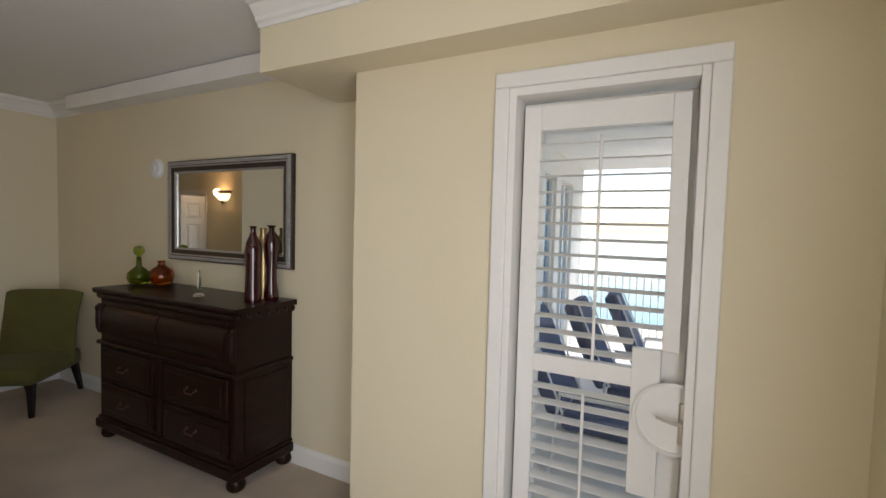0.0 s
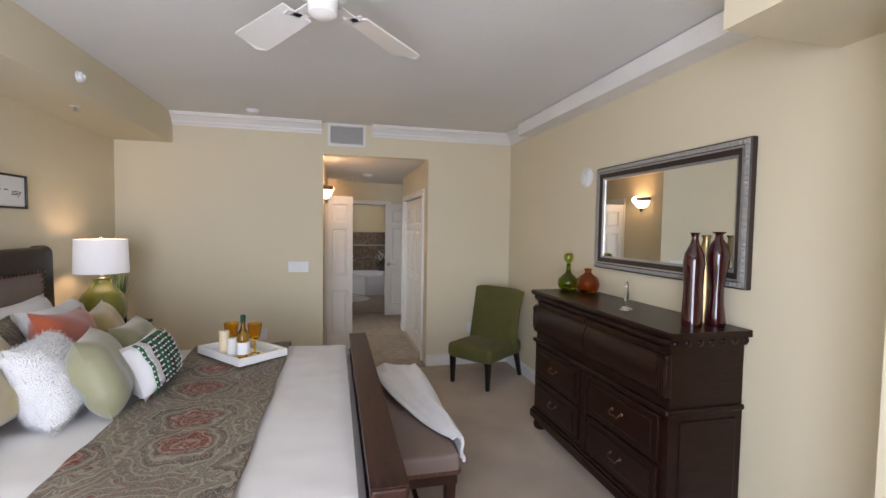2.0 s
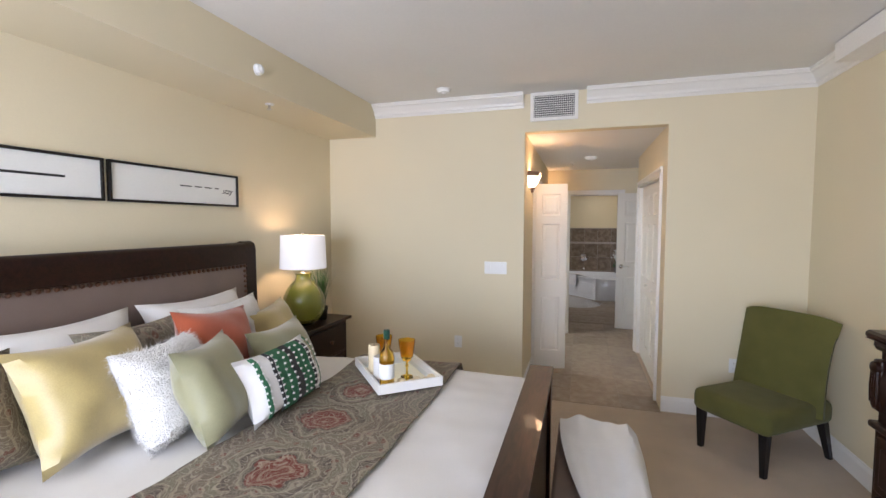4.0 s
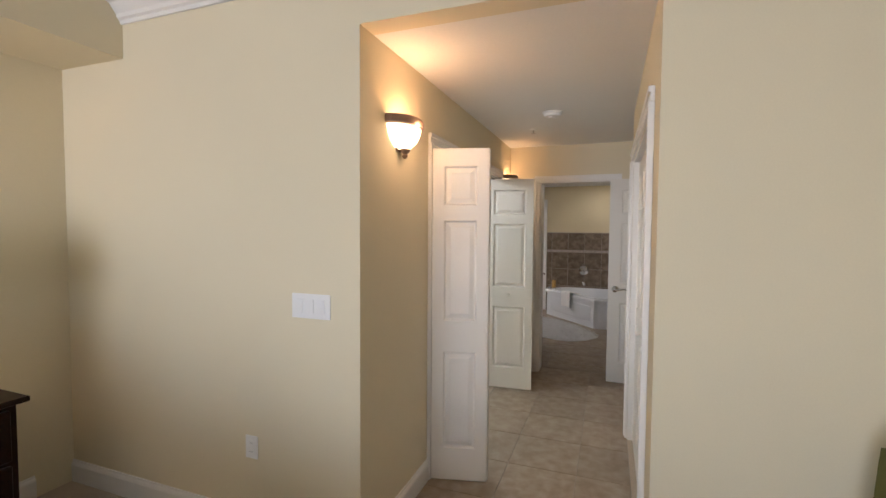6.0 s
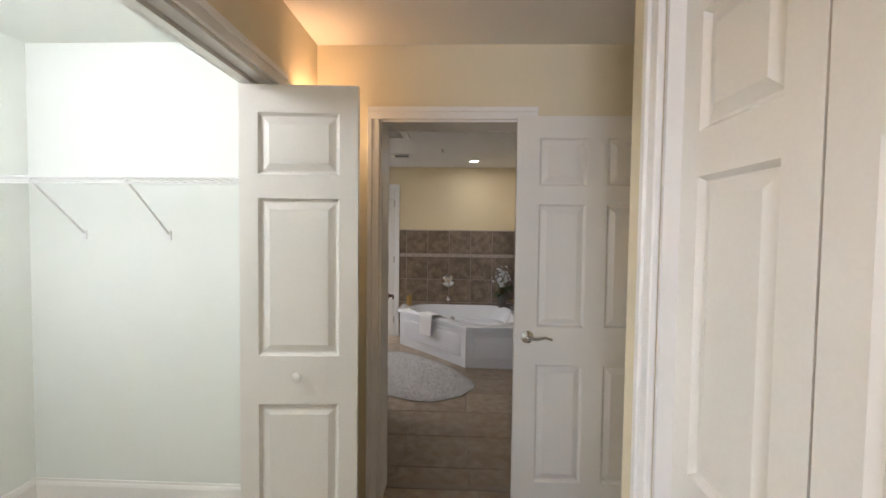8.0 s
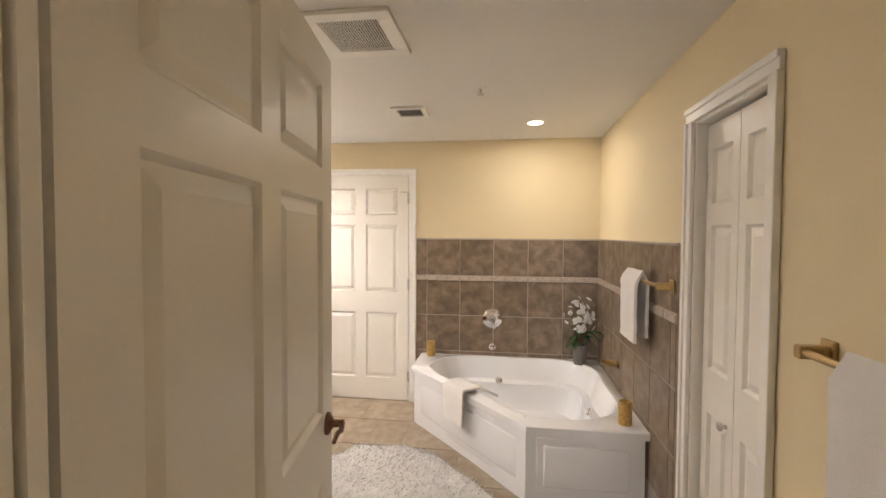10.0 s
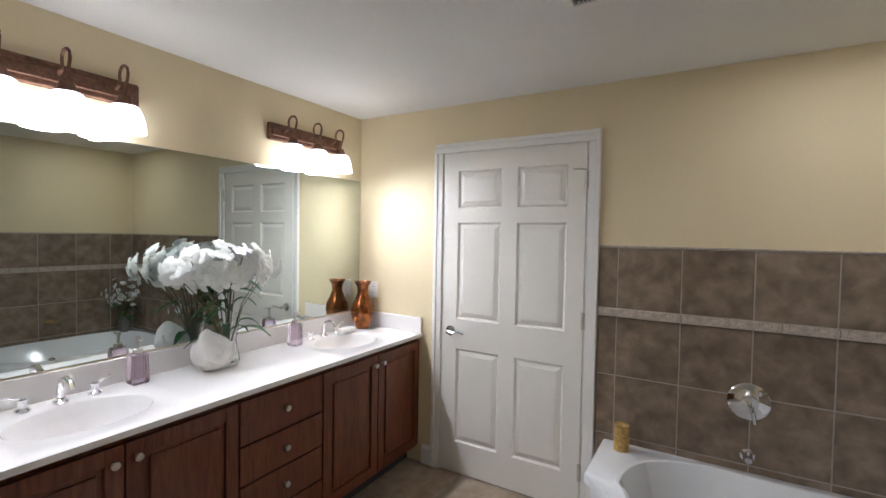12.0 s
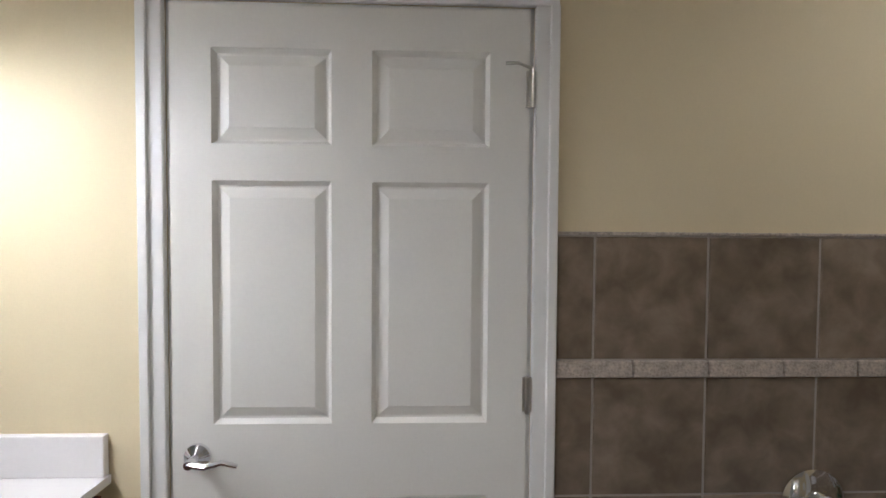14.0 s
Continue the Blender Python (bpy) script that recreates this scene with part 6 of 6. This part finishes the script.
def soap(x, y):
    e = empty("soap_dispenser", pose(x, y, CT + 0.001), "smoky lilac glass soap dispenser with steel pump", "soap dispenser", "soap dispensers")
    b = bmesh.new()
    bmesh.ops.create_cone(b, cap_ends=True, segments=4, radius1=0.048, radius2=0.043, depth=0.13, matrix=pose(0, 0, 0.065, 0, 0, 45))
    bmesh.ops.bevel(b, geom=b.edges[:], offset=0.006, segments=2, affect="EDGES")
    part("bottle", b, M_LILAC, e)
    p = lathe([(0.018, 0.13), (0.018, 0.148), (0.006, 0.15), (0.006, 0.185), (0.012, 0.187), (0.012, 0.198), (0, 0.2)], 16)
    tube([(0, 0, 0.192), (0, 0.035, 0.19)], 0.005, 8, p)
    part("pump", p, M_NICKEL, e, "steel pump", True)


soap(-11.385, 0.06)
soap(-10.565, 0.03)
e = empty("copper_vase", pose(-11.97, 0.065, CT + 0.001), "curvy copper lustre glass vase on vanity", "vase")
part("body", lathe([(0, 0), (0.042, 0), (0.046, 0.01), (0.07, 0.06), (0.082, 0.11), (0.075, 0.16), (0.05, 0.21), (0.036, 0.25), (0.04, 0.29), (0.062, 0.325), (0.058, 0.325), (0.034, 0.285), (0.032, 0.25), (0, 0.2)], 32), M_COPPER, e, "", True)
b = box((-0.07, -0.03, 0), (0.07, 0.03, 0.035), 0.012, 4)
o = tagged(finish("folded_washcloth", b, M_TOWEL, smooth=True), "small rolled white washcloth by basin", "washcloth")
o.matrix_world = pose(-11.79, 0.08, CT + 0.001, 0, 0, 5)


def bundle():
    """A towel gathered into a soft wound knot with spiral folds."""
    b = bmesh.new()
    bmesh.ops.create_icosphere(b, subdivisions=5, radius=1.0)
    for v in b.verts:
        p = v.co.copy()
        a, q = math.atan2(p.z - 0.15, p.x + 0.1), math.hypot(p.x + 0.1, p.z - 0.15)
        wave = (a / 6.28318 + 1.9 * q) % 1.0
        ridge = 0.10 * (1 - wave) ** 1.5 * (1 if p.y > -0.2 else 0.3)
        k = 1 + ridge + 0.07 * noise.noise(p * 2.3)
        v.co = Vector((p.x * 0.088 * k, p.y * 0.070 * k, max(0.0, 0.080 + p.z * 0.082 * k + 0.045 * max(0, p.z) * math.exp(-((p.x - 0.45) / 0.4) ** 2))))
    return b


e = empty("towel_roll", pose(-10.85, 0.12, CT + 0.002, 0, 0, -28), "white towel wound into a soft rosette on vanity", "towel")
part("rosette", bundle(), M_TOWEL, e, "", True)


def light_bar(xc):
    e = empty("vanity_light", pose(xc, BS, 2.10), "bronze vanity light bar with three lit glass shades", "wall lamp", "vanity lights")
    part("back_plate", box((-0.285, 0.001, -0.05), (0.285, 0.03, 0.05), 0.010, 3), M_BRONZE, e)
    part("raised_bar", box((-0.27, 0.028, -0.025), (0.27, 0.042, 0.025), 0.008, 3), M_BRONZE, e)
    for x in (-0.19, 0.0, 0.19):
        part("scroll_arm", tube([(x, 0.03, 0.0), (x, 0.07, 0.02)] + [(x, 0.105 + 0.035 * math.cos(a), 0.055 + 0.035 * math.sin(a)) for a in [3.6 - k * 0.5 for k in range(9)]] + [(x, 0.115, -0.02), (x, 0.112, -0.05)], 0.006, 8), M_BRONZE, e, "", True)
        part("socket_cap", lathe([(0, -0.03), (0.022, -0.035), (0.03, -0.06), (0.045, -0.075), (0, -0.08)], 20, (x, 0.112, 0)), M_BRONZE, e, "", True)
        part("shade", lathe([(0.030, -0.066), (0.048, -0.076), (0.062, -0.10), (0.071, -0.135), (0.077, -0.178), (0.074, -0.18), (0.067, -0.135), (0.045, -0.085), (0, -0.078)], 28, (x, 0.112, 0)), M_GLOW, e, "glowing frosted glass bell shade", True)


light_bar(-11.56)
light_bar(-10.32)
e = empty("downlight", pose(-11.516, 2.612, BATHC, 180), "lit recessed downlight in bath ceiling", "ceiling light")
part("trim_ring", lathe([(0.052, 0.0), (0.075, 0.0), (0.074, 0.004), (0.055, 0.006), (0.052, 0.0)], 28), M_TRIM, e, "", True)
part("lens", lathe([(0, 0.003), (0.052, 0.003), (0.052, 0.001)], 28), M_CANGLOW, e)

# ---- balcony and distance ----
structure("balcony_floor", box((-4.5, 3.72 + 0.34, -0.20), (4.0, 9.2, -0.06)), M_STUCCO, "pale concrete balcony floor", "balcony")
structure("door_sill", box((-0.9, 3.72, -0.2), (XE, 4.06, -0.01)), M_STUCCO, "pale concrete door sill", "sill")
structure("balcony_ceiling", box((-4.5, 3.73, 2.62), (4.0, 9.2, 2.74)), M_STUCCO, "white stucco balcony ceiling", "ceiling")
e = empty("building_wing", pose(0, 0, 0), "white stucco building wing with blue glass doors", "building", kind="structure")
part("wall", boxes(((-1.2, 4.06, -0.1), (-0.9, 6.55, 2.62)), ((-1.2, 6.55, 2.3), (-0.9, 8.3, 2.62)), ((-1.2, 8.3, -0.1), (-0.9, 9.1, 2.62)), ((-1.2, 7.3, -0.1), (-0.9, 7.55, 2.3))), M_STUCCO, e)
for y0, y1 in ((6.55, 7.3), (7.55, 8.3)):
    part("window_frame", boxes(((-1.02, y0, -0.06), (-0.94, y0 + 0.06, 2.25)), ((-1.02, y1 - 0.06, -0.06), (-0.94, y1, 2.25)), ((-1.02, (y0 + y1) / 2 - 0.03, -0.06), (-0.94, (y0 + y1) / 2 + 0.03, 2.25))), M_TRIM, e)
    part("pane", box((-1.00, y0 + 0.06, -0.06), (-0.985, y1 - 0.06, 2.25)), M_BLUEGL, e)
e = empty("balcony_railing", pose(0, 9.0, -0.06), "white balcony railing with slim balusters", "railing")
part("top_rail", box((-0.9, -0.03, 1.02), (3.9, 0.03, 1.07), 0.01), M_TRIM, e)
part("bottom_rail", box((-0.9, -0.02, 0.08), (3.9, 0.02, 0.12), 0.006), M_TRIM, e)
for i in range(47):
    part("baluster", box((-0.85 + i * 0.1, -0.01, 0.12), (-0.83 + i * 0.1, 0.01, 1.02)), M_TRIM, e)


def lounger(x, y, rz):
    e = empty("patio_lounger", pose(x, y, -0.06, 0, 0, rz), "white patio lounger with navy piped cushions", "lounger", "balcony loungers")
    t = box((-0.28, -0.55, 0.34), (0.28, 0.30, 0.46), 0.04, 4)
    part("seat_cushion", t, M_NAVY, e, "navy cushion", True)
    t = box((-0.28, -0.06, 0.0), (0.28, 0.06, 0.74), 0.045, 4)
    bmesh.ops.transform(t, matrix=pose(0, 0.33, 0.42, -24), verts=t.verts)
    part("back_cushion", t, M_NAVY, e, "navy back cushion", True)
    for s in (-1, 1):
        part("piping", tube([(s * 0.282, 0.28, 0.45), (s * 0.282, 0.55, 1.10)], 0.008, 6), M_PLASTIC, e, "white piping")
        part("arm", tube([(s * 0.31, -0.5, 0.0), (s * 0.31, -0.48, 0.55), (s * 0.31, -0.40, 0.60), (s * 0.31, 0.30, 0.60), (s * 0.31, 0.36, 0.0)], 0.016, 8), M_PLASTIC, e, "white tubular arm", True)
    part("deck", box((-0.30, -0.55, 0.30), (0.30, 0.33, 0.335), 0.01), M_PLASTIC, e)


lounger(0.10, 5.0, 88)
lounger(0.30, 5.75, 90)
lounger(0.52, 6.5, 92)
structure("beach", box((-400, 30, -22), (400, 110, -20)), M_SAND, "pale sand beach far below", "beach")
structure("sea", box((-4000, 110, -22), (4000, 4500, -20.2)), M_SEA, "turquoise sea to the horizon", "sea")

# ---- tiles ----


def tiles(parent, m, us, vs, thick, material, gap=0.004, name="tile"):
    """Ceramic pieces on a plane: local x along us, local y along vs, proud along local z. Alike sizes share one mesh."""
    cache = {}
    for u0, u1 in zip(us, us[1:]):
        for v0, v1 in zip(vs, vs[1:]):
            w, h = round(u1 - u0 - gap, 3), round(v1 - v0 - gap, 3)
            if w < 0.01 or h < 0.01:
                continue
            if (w, h) not in cache:
                t = box((-w / 2, -h / 2, 0), (w / 2, h / 2, thick), 0.0022, 1)
                me = bpy.data.meshes.new(name)
                bmesh.ops.recalc_face_normals(t, faces=t.faces)
                t.to_mesh(me)
                t.free()
                me.materials.append(material)
                cache[(w, h)] = me
            o = new(name, cache[(w, h)])
            o.parent = parent
            o.matrix_basis = m @ pose((u0 + u1) / 2, (v0 + v1) / 2, 0)


ZR = [0.18, 0.485, 0.803, 1.113]
ZT = [1.157, 1.476]
e = tagged(new("tile_wainscot"), "brown ceramic wall tiles with carved border band", "tiled wall", kind="structure")
part("grout_bed", box((XB, 1.613, 0.0), (XB + 0.008, BN, 1.478)), M_GROUT, e)
part("grout_bed", box((XB + 0.008, BN - 0.008, 0.0), (-10.315, BN, 1.478)), M_GROUT, e)
MWST = pose(XB + 0.006, 0, 0, 90, 0, 90)
MNTH = pose(0, BN - 0.006, 0, 90)
YU = [1.613, 1.710, 2.006, 2.302, 2.598, 2.894, BN - 0.008]
XU = [XB + 0.012, -11.86, -11.565, -11.27, -10.975, -10.68, -10.385, -10.315]
for zz in (ZR, ZT):
    tiles(e, MWST, YU, zz, 0.0045, M_TILE, 0.006)
    tiles(e, MNTH, XU, zz, 0.0045, M_TILE, 0.006)
LY = [1.613 + 0.198 * i for i in range(8)] + [BN - 0.012]
LX = [XB + 0.016 + 0.2 * i for i in range(9)] + [-10.315]
tiles(e, MWST, LY, [1.113, 1.157], 0.013, M_LISTEL, 0.003, "border_tile")
tiles(e, MNTH, LX, [1.113, 1.157], 0.013, M_LISTEL, 0.003, "border_tile")
part("cap_trim", box((XB, 1.613, 1.478), (XB + 0.014, BN, 1.486), 0.002), M_LISTEL, e)
part("cap_trim", box((XB + 0.014, BN - 0.014, 1.478), (-10.315, BN, 1.486), 0.002), M_LISTEL, e)
e = tagged(new("bath_floor"), "beige ceramic bathroom floor tiles", "tiled floor", kind="structure")
tiles(e, pose(0, 0, -0.006), [XB + 0.002 + 0.43 * i for i in range(9)] + [-8.43], [BS + 0.002 + 0.43 * i for i in range(8)] + [BN - 0.002], 0.007, M_FTILE, 0.006)
e = tagged(new("hall_floor"), "beige-brown ceramic hall floor tiles", "tiled floor", kind="structure")
part("grout_bed", box((-8.41, HS, 0.0), (-5.05, HN, 0.003)), M_FGROUT, e)
part("grout_bed", box((-8.21, HN, 0.0), (-7.08, 3.52, 0.003)), M_FGROUT, e)
part("threshold", box((-8.44, BY0 + 0.012, 0.0), (-8.395, BY1 - 0.012, 0.010), 0.004), M_FGROUT, e, "pale stone threshold strip")
HX = [-8.39 + 0.43 * i for i in range(8)] + [-5.052]
tiles(e, pose(0, 0, 0.001), HX, [HS + 0.018, 2.14, 2.57, HN - 0.002], 0.006, M_FTILE, 0.003)
tiles(e, pose(0, 0, 0.001), [-8.20, -7.96, -7.53, -7.085], [HN + 0.002, 3.20, 3.515], 0.006, M_FTILE, 0.003)
